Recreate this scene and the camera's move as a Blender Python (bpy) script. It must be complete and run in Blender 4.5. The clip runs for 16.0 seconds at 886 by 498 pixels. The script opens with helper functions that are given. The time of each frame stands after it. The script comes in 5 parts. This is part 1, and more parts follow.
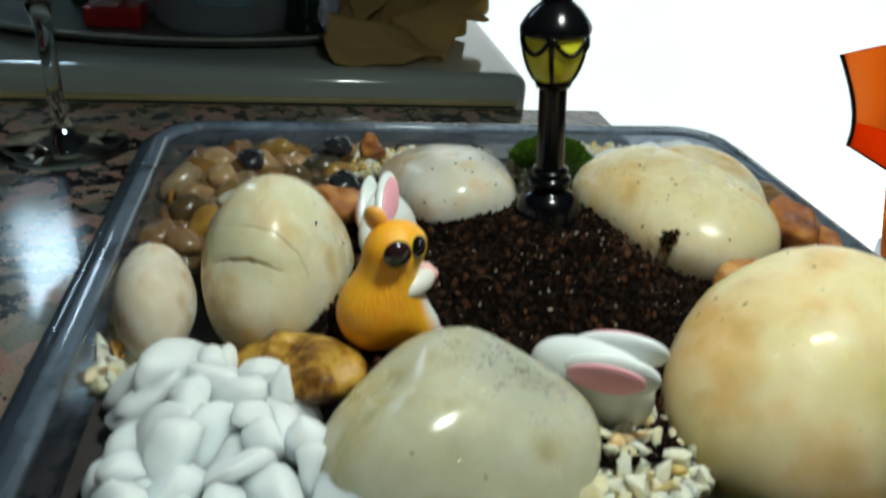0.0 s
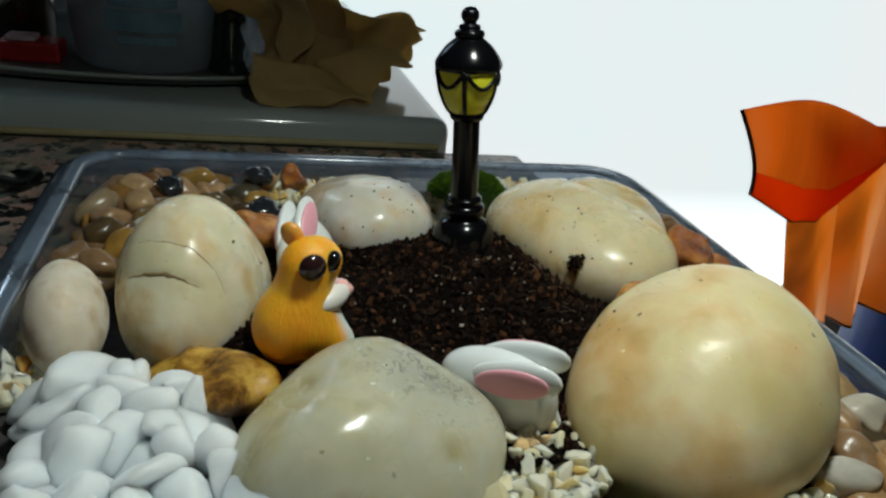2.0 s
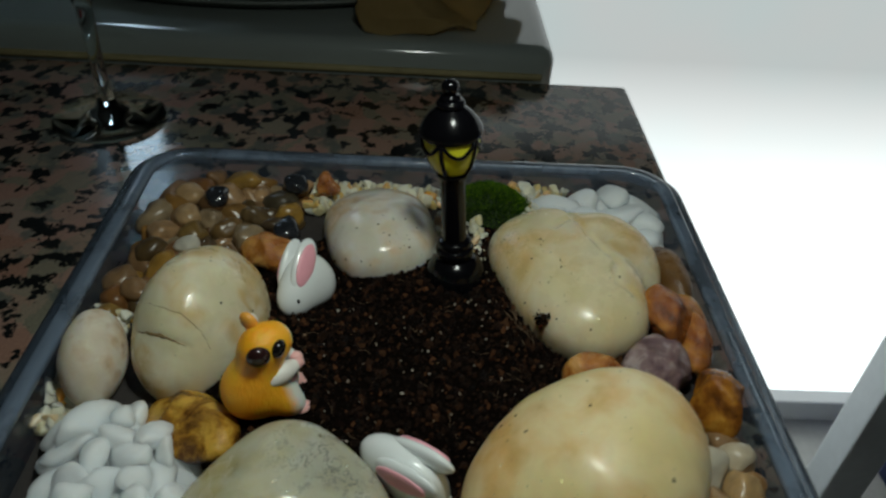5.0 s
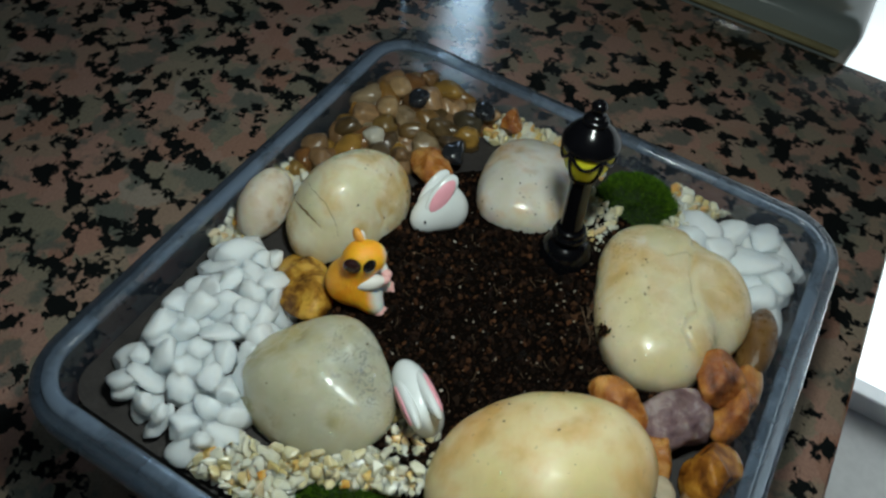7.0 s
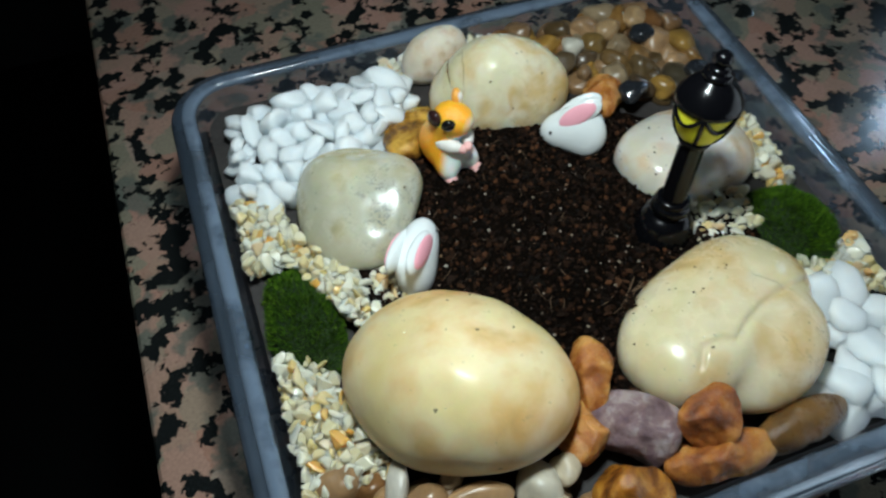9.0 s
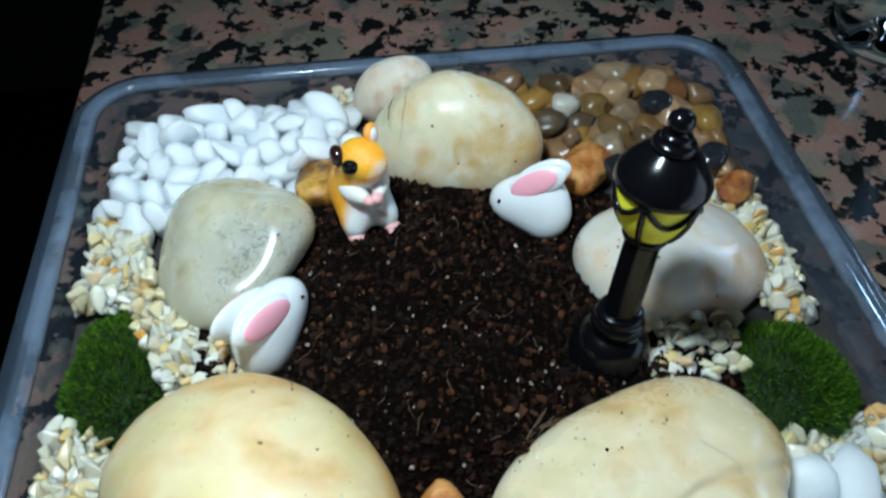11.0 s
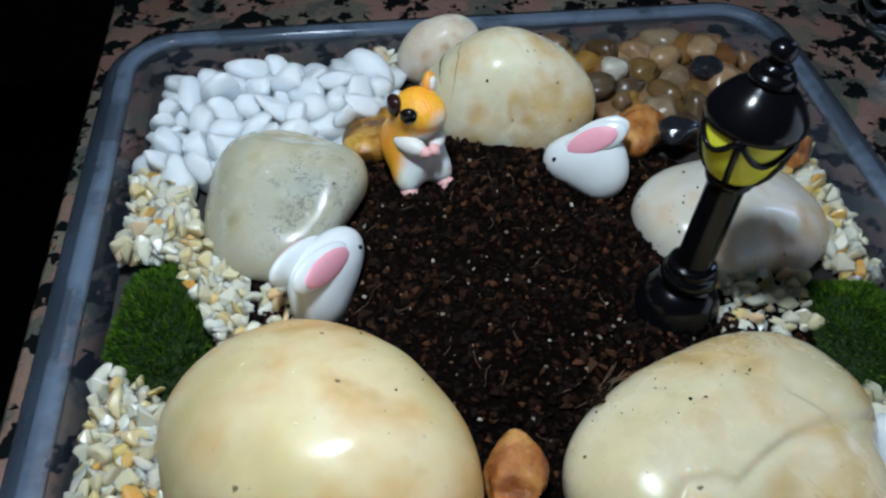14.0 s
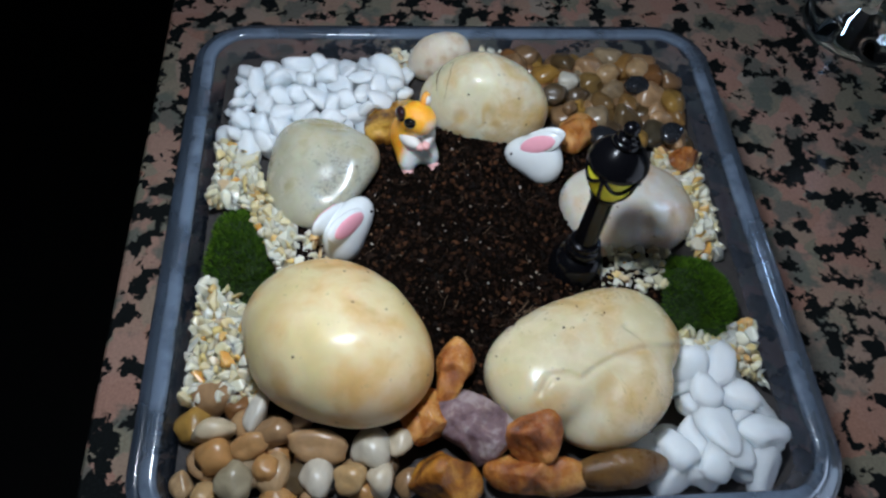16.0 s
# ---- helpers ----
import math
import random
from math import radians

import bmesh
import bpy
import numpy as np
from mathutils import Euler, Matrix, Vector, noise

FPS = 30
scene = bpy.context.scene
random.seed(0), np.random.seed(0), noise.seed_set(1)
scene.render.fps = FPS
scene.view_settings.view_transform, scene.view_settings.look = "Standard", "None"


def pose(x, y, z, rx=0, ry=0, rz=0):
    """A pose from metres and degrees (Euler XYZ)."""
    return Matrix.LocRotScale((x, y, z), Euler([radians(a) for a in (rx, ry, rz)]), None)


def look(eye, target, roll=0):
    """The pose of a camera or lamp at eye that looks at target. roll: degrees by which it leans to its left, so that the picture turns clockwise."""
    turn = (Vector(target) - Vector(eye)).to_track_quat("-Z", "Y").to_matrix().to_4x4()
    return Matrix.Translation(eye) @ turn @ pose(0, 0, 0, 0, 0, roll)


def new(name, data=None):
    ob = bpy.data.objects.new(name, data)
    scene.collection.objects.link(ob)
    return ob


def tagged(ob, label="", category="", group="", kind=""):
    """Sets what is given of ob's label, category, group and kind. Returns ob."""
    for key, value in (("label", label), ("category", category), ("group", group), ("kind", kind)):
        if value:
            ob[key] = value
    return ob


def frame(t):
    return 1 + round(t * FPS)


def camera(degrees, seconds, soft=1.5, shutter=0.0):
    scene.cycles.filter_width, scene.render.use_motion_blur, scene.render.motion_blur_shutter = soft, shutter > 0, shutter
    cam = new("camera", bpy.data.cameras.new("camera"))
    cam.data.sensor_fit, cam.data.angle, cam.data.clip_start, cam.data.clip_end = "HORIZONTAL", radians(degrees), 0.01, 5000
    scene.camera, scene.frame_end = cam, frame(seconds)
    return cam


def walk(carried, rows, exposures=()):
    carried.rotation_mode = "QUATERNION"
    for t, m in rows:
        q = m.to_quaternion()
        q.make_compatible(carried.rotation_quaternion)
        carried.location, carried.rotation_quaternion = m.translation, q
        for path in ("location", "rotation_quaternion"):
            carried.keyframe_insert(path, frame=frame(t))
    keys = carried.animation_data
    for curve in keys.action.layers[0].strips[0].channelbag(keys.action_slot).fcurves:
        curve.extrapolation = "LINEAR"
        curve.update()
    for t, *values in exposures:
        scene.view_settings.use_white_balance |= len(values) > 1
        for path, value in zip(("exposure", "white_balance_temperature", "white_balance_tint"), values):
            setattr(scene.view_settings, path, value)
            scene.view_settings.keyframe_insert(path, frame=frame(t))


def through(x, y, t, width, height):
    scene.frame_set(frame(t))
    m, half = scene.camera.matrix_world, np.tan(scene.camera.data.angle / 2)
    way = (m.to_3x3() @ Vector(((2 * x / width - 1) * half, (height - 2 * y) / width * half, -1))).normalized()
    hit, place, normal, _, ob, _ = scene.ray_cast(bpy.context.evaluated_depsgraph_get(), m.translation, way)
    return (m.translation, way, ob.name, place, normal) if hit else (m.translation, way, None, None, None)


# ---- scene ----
cam = camera(61.3, 16.0, soft=2.4, shutter=0.5)
PATH = [
    (0.0, (-0.1399, 0.0484, 0.1509), (0.0741, 0.0060, 0.0288), 4.59),
    (0.3, (-0.1412, 0.0531, 0.1418), (0.0717, 0.0051, 0.0198), 6.15),
    (0.5, (-0.1400, 0.0542, 0.1417), (0.0742, 0.0035, 0.0230), 6.33),
    (0.7, (-0.1350, 0.0540, 0.1502), (0.0782, -0.0033, 0.0329), 6.59),
    (1.0, (-0.1383, 0.0518, 0.1601), (0.0769, -0.0109, 0.0493), 6.32),
    (1.5, (-0.1455, 0.0480, 0.1544), (0.0710, -0.0187, 0.0486), 7.19),
    (2.0, (-0.1487, 0.0472, 0.1480), (0.0683, -0.0192, 0.0430), 7.48),
    (2.5, (-0.1535, 0.0482, 0.1479), (0.0634, -0.0152, 0.0409), 7.22),
    (3.0, (-0.1553, 0.0477, 0.1489), (0.0616, -0.0157, 0.0419), 7.12),
    (3.5, (-0.1587, 0.0487, 0.1514), (0.0587, -0.0111, 0.0436), 6.52),
    (3.7, (-0.1593, 0.0474, 0.1543), (0.0575, -0.0097, 0.0438), 6.20),
    (5.8, (-0.1323, -0.0289, 0.2432), (0.0397, -0.0012, 0.0638), 3.71),
    (6.0, (-0.1329, -0.0318, 0.2488), (0.0329, 0.0045, 0.0652), 4.32),
    (6.5, (-0.1392, -0.0332, 0.2626), (0.0110, 0.0168, 0.0690), 7.29),
    (7.0, (-0.1254, -0.0395, 0.2605), (0.0128, 0.0214, 0.0613), 8.34),
    (7.5, (-0.1051, -0.0500, 0.2585), (0.0164, 0.0253, 0.0534), 6.21),
    (8.0, (-0.0945, -0.0577, 0.2485), (0.0057, 0.0391, 0.0409), 5.07),
    (8.5, (-0.0808, -0.1024, 0.2444), (-0.0127, 0.0267, 0.0414), 4.06),
    (8.7, (-0.0780, -0.1154, 0.2488), (-0.0200, 0.0131, 0.0424), 2.26),
    (10.8, (-0.0208, -0.1044, 0.2033), (-0.0028, 0.0496, 0.0071), 0.02),
    (11.0, (-0.0144, -0.0970, 0.2048), (0.0061, 0.0603, 0.0116), -0.10),
    (11.5, (-0.0167, -0.0958, 0.2029), (0.0052, 0.0669, 0.0144), 0.00),
    (12.0, (-0.0306, -0.1004, 0.1879), (-0.0070, 0.0617, -0.0009), 1.36),
    (12.5, (-0.0292, -0.0979, 0.1853), (-0.0043, 0.0627, -0.0047), 1.82),
    (13.0, (-0.0312, -0.0983, 0.1843), (-0.0067, 0.0615, -0.0064), 1.89),
    (13.5, (-0.0313, -0.0986, 0.1871), (-0.0065, 0.0610, -0.0038), 1.80),
    (14.0, (-0.0311, -0.1007, 0.1927), (-0.0064, 0.0577, 0.0009), 1.93),
    (14.5, (-0.0309, -0.1116, 0.2075), (-0.0071, 0.0411, 0.0110), 2.39),
    (15.0, (-0.0318, -0.1269, 0.2294), (-0.0129, 0.0115, 0.0221), 2.67),
    (15.5, (-0.0306, -0.1296, 0.2556), (-0.0119, 0.0044, 0.0454), 4.46),
    (16.0, (-0.0287, -0.1364, 0.2701), (-0.0093, -0.0046, 0.0586), 5.99),
]
EXPOSURES = [
    (0.0, -0.48, 6150, -6), (0.5, -0.5, 6150, -3), (1.0, -0.92, 6200, -2), (2.0, -0.85, 6200, -2), (3.7, -0.96, 6250, -3), (5.8, -1.7, 6250, -4), (6.5, -1.55, 6250, -4), (7.0, -0.92, 5950, -4), (7.5, -0.61, 5850, -4), (8.0, -0.42, 5800, -3), (8.7, -0.40, 5700, -2),
    (10.8, -0.22, 5150, -1), (11.5, -0.2, 5100, 1), (12.0, -0.08, 5100, 3), (13.0, -0.24, 5100, 4), (14.0, -0.52, 5250, 6), (14.5, -0.66, 5300, 6), (15.0, -0.62, 5400, 7), (15.5, -0.64, 5400, 8), (16.0, -0.54, 5400, 10),
]
walk(cam, [(t, look(eye, target, roll)) for t, eye, target, roll in PATH], EXPOSURES)

# ---- light ----
world = bpy.data.worlds.new("room_air")
scene.world = world
world.use_nodes = True
world.node_tree.nodes["Background"].inputs[0].default_value = (0.75, 0.85, 1.0, 1)
world.node_tree.nodes["Background"].inputs[1].default_value = 0.002

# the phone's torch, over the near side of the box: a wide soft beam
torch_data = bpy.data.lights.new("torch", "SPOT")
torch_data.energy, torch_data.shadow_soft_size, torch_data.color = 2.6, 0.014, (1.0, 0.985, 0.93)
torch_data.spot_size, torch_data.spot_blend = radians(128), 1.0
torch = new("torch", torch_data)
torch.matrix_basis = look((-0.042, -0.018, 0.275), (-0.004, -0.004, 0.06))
DAY = 3.2         # brightness of the daylight behind the glass door


# ---- material helpers ----
def node_material(name):
    m = bpy.data.materials.new(name)
    m.use_nodes = True
    return m, m.node_tree.nodes, m.node_tree.links, m.node_tree.nodes["Principled BSDF"]


def ramp(nodes, links, source, stops):
    r = nodes.new("ShaderNodeValToRGB")
    while len(r.color_ramp.elements) < len(stops):
        r.color_ramp.elements.new(0.5)
    for e, (p, c) in zip(r.color_ramp.elements, stops):
        e.position = p
        e.color = (*c, 1)
    links.new(source, r.inputs[0])
    return r.outputs[0]


def noise_tex(nodes, links, coord, scale, detail=4, rough=0.55, distort=0.0):
    n = nodes.new("ShaderNodeTexNoise")
    n.inputs["Scale"].default_value = scale
    n.inputs["Detail"].default_value = detail
    n.inputs["Roughness"].default_value = rough
    n.inputs["Distortion"].default_value = distort
    links.new(coord, n.inputs["Vector"])
    return n.outputs["Fac"]


def mix_rgb(nodes, links, fac, a, b, blend="MIX"):
    x = nodes.new("ShaderNodeMix")
    x.data_type, x.blend_type = "RGBA", blend
    for value, socket in ((fac, x.inputs[0]), (a, x.inputs[6]), (b, x.inputs[7])):
        if hasattr(value, "links"):
            links.new(value, socket)
        else:
            socket.default_value = value if isinstance(value, (int, float)) else (*value, 1)
    return x.outputs[2]


def add_bump(nodes, links, shader, height, strength, distance):
    b = nodes.new("ShaderNodeBump")
    b.inputs["Strength"].default_value = strength
    b.inputs["Distance"].default_value = distance
    links.new(height, b.inputs["Height"])
    links.new(b.outputs[0], shader.inputs["Normal"])


def coords(nodes, kind="Object"):
    return nodes.new("ShaderNodeTexCoord").outputs[kind]


def plain(name, color, rough=0.5, metal=0.0, grain=0.15, scale=300.0, bump=0.1, coat=0.0):
    """A painted or moulded surface with faint unevenness."""
    m, n, l, p = node_material(name)
    co = coords(n)
    f1 = noise_tex(n, l, co, scale, 5)
    f2 = noise_tex(n, l, co, scale * 0.12, 3)
    dark = tuple(c * (1 - grain) for c in color)
    light = tuple(min(1, c * (1 + grain)) for c in color)
    l.new(ramp(n, l, mix_rgb(n, l, 0.5, f1, f2), [(0.3, dark), (0.7, light)]), p.inputs["Base Color"])
    p.inputs["Roughness"].default_value = rough
    p.inputs["Metallic"].default_value = metal
    p.inputs["Coat Weight"].default_value = coat
    add_bump(n, l, p, f1, bump, 0.0004)
    return m


def polished_stone(name, base, stain, amount, pits=0.0, rough=0.2, scale=38.0, tint=(0.75, 0.74, 0.66), pit_color=(0.05, 0.05, 0.045), crack=0.0, bump=0.12, waxy=0.5, pit_spot=None, veins=0.0):
    """A polished, waxy river stone: cloudy base, soft honey stains, clustered dark pits and a few hair cracks."""
    m, n, l, p = node_material(name)
    co = coords(n)
    c0 = ramp(n, l, noise_tex(n, l, co, scale * 0.9, 2, 0.45, 0.2), [(0.34, base), (0.64, tint)])
    mottle = ramp(n, l, noise_tex(n, l, co, scale * 5, 3, 0.5, 0.3), [(0.3, (0.94, 0.93, 0.90)), (0.7, (1.03, 1.03, 1.04))])
    c1 = mix_rgb(n, l, 1.0, c0, mottle, "MULTIPLY")
    cloud = noise_tex(n, l, co, scale * 1.9, 4, 0.5, 0.2)
    stain_f = ramp(n, l, cloud, [(0.60 - 0.22 * amount, (0, 0, 0)), (0.84 - 0.22 * amount, (0.85, 0.85, 0.85))])
    c2 = mix_rgb(n, l, stain_f, c1, stain)
    small = noise_tex(n, l, co, scale * 4, 3, 0.5, 0.3)
    where = noise_tex(n, l, co, scale * 1.6, 2, 0.5)
    small_f = mix_rgb(n, l, 1.0, ramp(n, l, small, [(0.50, (0, 0, 0)), (0.72, (0.75,) * 3)]), ramp(n, l, where, [(0.42, (0, 0, 0)), (0.60, (1, 1, 1))]), "MULTIPLY")
    c2 = mix_rgb(n, l, small_f, c2, tuple(0.45 * s + 0.3 * t for s, t in zip(stain, base)))
    if veins:                                # a loose net of soft honey veins
        net = noise_tex(n, l, co, scale * 1.7, 2, 0.45, 0.8)
        line = ramp(n, l, net, [(0.38, (0, 0, 0)), (0.50, (veins,) * 3), (0.62, (0, 0, 0))])
        some = ramp(n, l, noise_tex(n, l, co, scale * 1.1, 2, 0.5), [(0.42, (0, 0, 0)), (0.58, (1, 1, 1))])
        c2 = mix_rgb(n, l, mix_rgb(n, l, 1.0, line, some, "MULTIPLY"), c2, stain)
    fleck = noise_tex(n, l, co, 850 - 300 * pits, 3, 0.6, 0.8)
    gate = noise_tex(n, l, co, 55, 3, 0.6)
    f1 = ramp(n, l, fleck, [(0.60, (0, 0, 0)), (0.66, (1, 1, 1))])
    g1 = ramp(n, l, gate, [(0.66 - 0.16 * pits, (0, 0, 0)), (0.76 - 0.10 * pits, (min(1.0, 0.45 + pits),) * 3)])
    if pit_spot:
        away = n.new("ShaderNodeVectorMath")
        away.operation = "DISTANCE"
        l.new(co, away.inputs[0])
        away.inputs[1].default_value = pit_spot
        near = ramp(n, l, away.outputs["Value"], [(0.007, (1, 1, 1)), (0.019, (0, 0, 0))])
        c2 = mix_rgb(n, l, mix_rgb(n, l, 0.55, (0, 0, 0), near), c2, (0.30, 0.32, 0.30))
        f1 = ramp(n, l, noise_tex(n, l, co, 780, 4, 0.65, 1.2), [(0.50, (0, 0, 0)), (0.58, (0.9, 0.9, 0.9))])
        g1 = mix_rgb(n, l, 1.0, near, ramp(n, l, noise_tex(n, l, co, 190, 2), [(0.42, (0.1, 0.1, 0.1)), (0.56, (1, 1, 1))]), "MULTIPLY")
    c3 = mix_rgb(n, l, mix_rgb(n, l, 1.0, f1, g1, "MULTIPLY"), c2, pit_color)
    v = noise_tex(n, l, co, scale * 0.8, 5, 0.6, 1.2)
    crack_f = ramp(n, l, v, [(0.494, (0, 0, 0)), (0.5, (crack,) * 3), (0.506, (0, 0, 0))])
    gate2 = ramp(n, l, noise_tex(n, l, co, 40, 2), [(0.52, (0, 0, 0)), (0.64, (1, 1, 1))])
    c4 = mix_rgb(n, l, mix_rgb(n, l, 1.0, crack_f, gate2, "MULTIPLY"), c3, (0.24, 0.17, 0.09))
    bent = n.new("ShaderNodeVectorMath")
    bent.operation = "MULTIPLY_ADD"
    wob = n.new("ShaderNodeTexNoise")
    wob.inputs["Scale"].default_value = 700
    l.new(co, wob.inputs["Vector"])
    l.new(wob.outputs["Color"], bent.inputs[0])
    bent.inputs[1].default_value = (0.0012, 0.0012, 0.0012)
    l.new(co, bent.inputs[2])
    dot = n.new("ShaderNodeTexVoronoi")
    dot.inputs["Scale"].default_value = 170
    l.new(bent.outputs[0], dot.inputs["Vector"])
    d1 = ramp(n, l, dot.outputs["Distance"], [(0.05, (0.85,) * 3), (0.10, (0, 0, 0))])
    d2 = ramp(n, l, noise_tex(n, l, co, 130, 2), [(0.52, (0, 0, 0)), (0.56, (1, 1, 1))])
    c5 = mix_rgb(n, l, mix_rgb(n, l, 1.0, d1, d2, "MULTIPLY"), c4, (0.07, 0.05, 0.025))
    l.new(c5, p.inputs["Base Color"])
    p.inputs["Subsurface Weight"].default_value = waxy
    p.inputs["Subsurface Radius"].default_value = (1.0, 0.7, 0.35)
    p.inputs["Subsurface Scale"].default_value = 0.006
    rr = ramp(n, l, noise_tex(n, l, co, 120, 4), [(0.3, (rough * 1.0,) * 3), (0.75, (rough * 2.1,) * 3)])
    l.new(rr, p.inputs["Roughness"])
    p.inputs["Specular IOR Level"].default_value = 0.33
    p.inputs["Coat Weight"].default_value = 0.05
    p.inputs["Coat Roughness"].default_value = 0.08
    add_bump(n, l, p, noise_tex(n, l, co, 160 if bump < 0.2 else 420, 5, 0.65), bump, 0.0008 if bump < 0.2 else 0.0012)
    return m


def jasper(name, colors, scale=120.0, rough=0.3, bump=0.5, spec=0.5):
    """A rough, wet-looking coloured stone: veins and patches out of a dark to light range, with a broken skin."""
    m, n, l, p = node_material(name)
    co = coords(n)
    tint = n.new("ShaderNodeObjectInfo").outputs["Random"]
    add = n.new("ShaderNodeMath")
    add.operation = "MULTIPLY_ADD"
    l.new(tint, add.inputs[0])
    add.inputs[1].default_value = 0.16
    l.new(noise_tex(n, l, co, scale, 6, 0.62, 0.35), add.inputs[2])
    l.new(ramp(n, l, add.outputs[0], [(0.36 + 0.36 * i / (len(colors) - 1), c) for i, c in enumerate(colors)]), p.inputs["Base Color"])
    l.new(ramp(n, l, noise_tex(n, l, co, 300, 4), [(0.35, (rough * 0.6,) * 3), (0.7, (rough * 1.8,) * 3)]), p.inputs["Roughness"])
    p.inputs["Specular IOR Level"].default_value = spec
    p.inputs["Subsurface Weight"].default_value = 0.15
    p.inputs["Subsurface Radius"].default_value = (1.0, 0.4, 0.1)
    p.inputs["Subsurface Scale"].default_value = 0.004
    add_bump(n, l, p, noise_tex(n, l, co, 330, 6, 0.68, 0.4), bump, 0.0016)
    return m


def varied(name, colors, rough=0.4, source="Random", bump=0.25, bump_scale=500, mottled=0.25, coat=0.0, sub=0.0, deep=0.002):
    """Many small pieces, each with a colour of its own out of a range."""
    m, n, l, p = node_material(name)
    if source == "Random":
        rnd = n.new("ShaderNodeObjectInfo").outputs["Random"]
    else:
        rnd = n.new("ShaderNodeNewGeometry").outputs["Random Per Island"]
    if len(colors) == 1:
        colors = [colors[0], colors[0]]
    c = ramp(n, l, rnd, [((i + 0.5) / len(colors), col) for i, col in enumerate(colors)])
    co = coords(n)
    f = noise_tex(n, l, co, 160, 5, 0.6, 0.5)
    shade = ramp(n, l, f, [(0.25, (1 - mottled,) * 3), (0.75, (1 + mottled * 0.4,) * 3)])
    l.new(mix_rgb(n, l, 1.0, c, shade, "MULTIPLY"), p.inputs["Base Color"])
    p.inputs["Roughness"].default_value = rough
    p.inputs["Specular IOR Level"].default_value = 0.1 if rough > 0.75 else 0.5
    p.inputs["Coat Weight"].default_value = coat
    p.inputs["Coat Roughness"].default_value = 0.12
    if sub:
        p.inputs["Subsurface Weight"].default_value = sub
        p.inputs["Subsurface Radius"].default_value = (1, 0.95, 0.9)
        p.inputs["Subsurface Scale"].default_value = deep
    add_bump(n, l, p, noise_tex(n, l, co, bump_scale, 5), bump, 0.0005)
    return m


def glow(name, color, strength):
    m, n, l, p = node_material(name)
    e = n.new("ShaderNodeEmission")
    e.inputs[0].default_value = (*color, 1)
    e.inputs[1].default_value = strength
    l.new(e.outputs[0], n["Material Output"].inputs[0])
    return m


def granite_material():
    """Polished granite: salmon feldspar and grey-olive grains, black mica in clusters, all with ragged edges."""
    m, n, l, p = node_material("speckled_granite")
    co = coords(n)
    warp = n.new("ShaderNodeTexNoise")
    warp.inputs["Scale"].default_value = 230
    warp.inputs["Detail"].default_value = 4
    l.new(co, warp.inputs["Vector"])
    shift = n.new("ShaderNodeVectorMath")
    shift.operation = "MULTIPLY_ADD"
    l.new(warp.outputs["Color"], shift.inputs[0])
    shift.inputs[1].default_value = (0.0060, 0.0060, 0.0060)
    l.new(co, shift.inputs[2])
    cell = n.new("ShaderNodeTexVoronoi")
    cell.inputs["Scale"].default_value = 66
    l.new(shift.outputs[0], cell.inputs["Vector"])
    sep = n.new("ShaderNodeSeparateColor")
    l.new(cell.outputs["Color"], sep.inputs[0])
    c = ramp(n, l, sep.outputs[0], [(0.0, (0.27, 0.25, 0.18)), (0.2, (0.36, 0.30, 0.22)), (0.42, (0.44, 0.29, 0.215)), (0.65, (0.50, 0.30, 0.235)), (0.85, (0.44, 0.245, 0.175)), (1.0, (0.42, 0.36, 0.29))])
    grey = ramp(n, l, noise_tex(n, l, shift.outputs[0], 50, 3, 0.55), [(0.40, (0.85,) * 3), (0.47, (0, 0, 0))])
    c = mix_rgb(n, l, grey, c, (0.15, 0.165, 0.14))
    black = ramp(n, l, noise_tex(n, l, shift.outputs[0], 92, 3, 0.6), [(0.445, (1, 1, 1)), (0.468, (0, 0, 0))])
    c = mix_rgb(n, l, black, c, (0.013, 0.015, 0.015))
    fine = ramp(n, l, noise_tex(n, l, co, 800, 4, 0.65), [(0.3, (0.76,) * 3), (0.7, (1.08,) * 3)])
    l.new(mix_rgb(n, l, 1.0, c, fine, "MULTIPLY"), p.inputs["Base Color"])
    l.new(ramp(n, l, noise_tex(n, l, co, 25, 4), [(0.35, (0.09,) * 3), (0.7, (0.17,) * 3)]), p.inputs["Roughness"])
    add_bump(n, l, p, noise_tex(n, l, co, 60, 2), 0.04, 0.001)
    return m


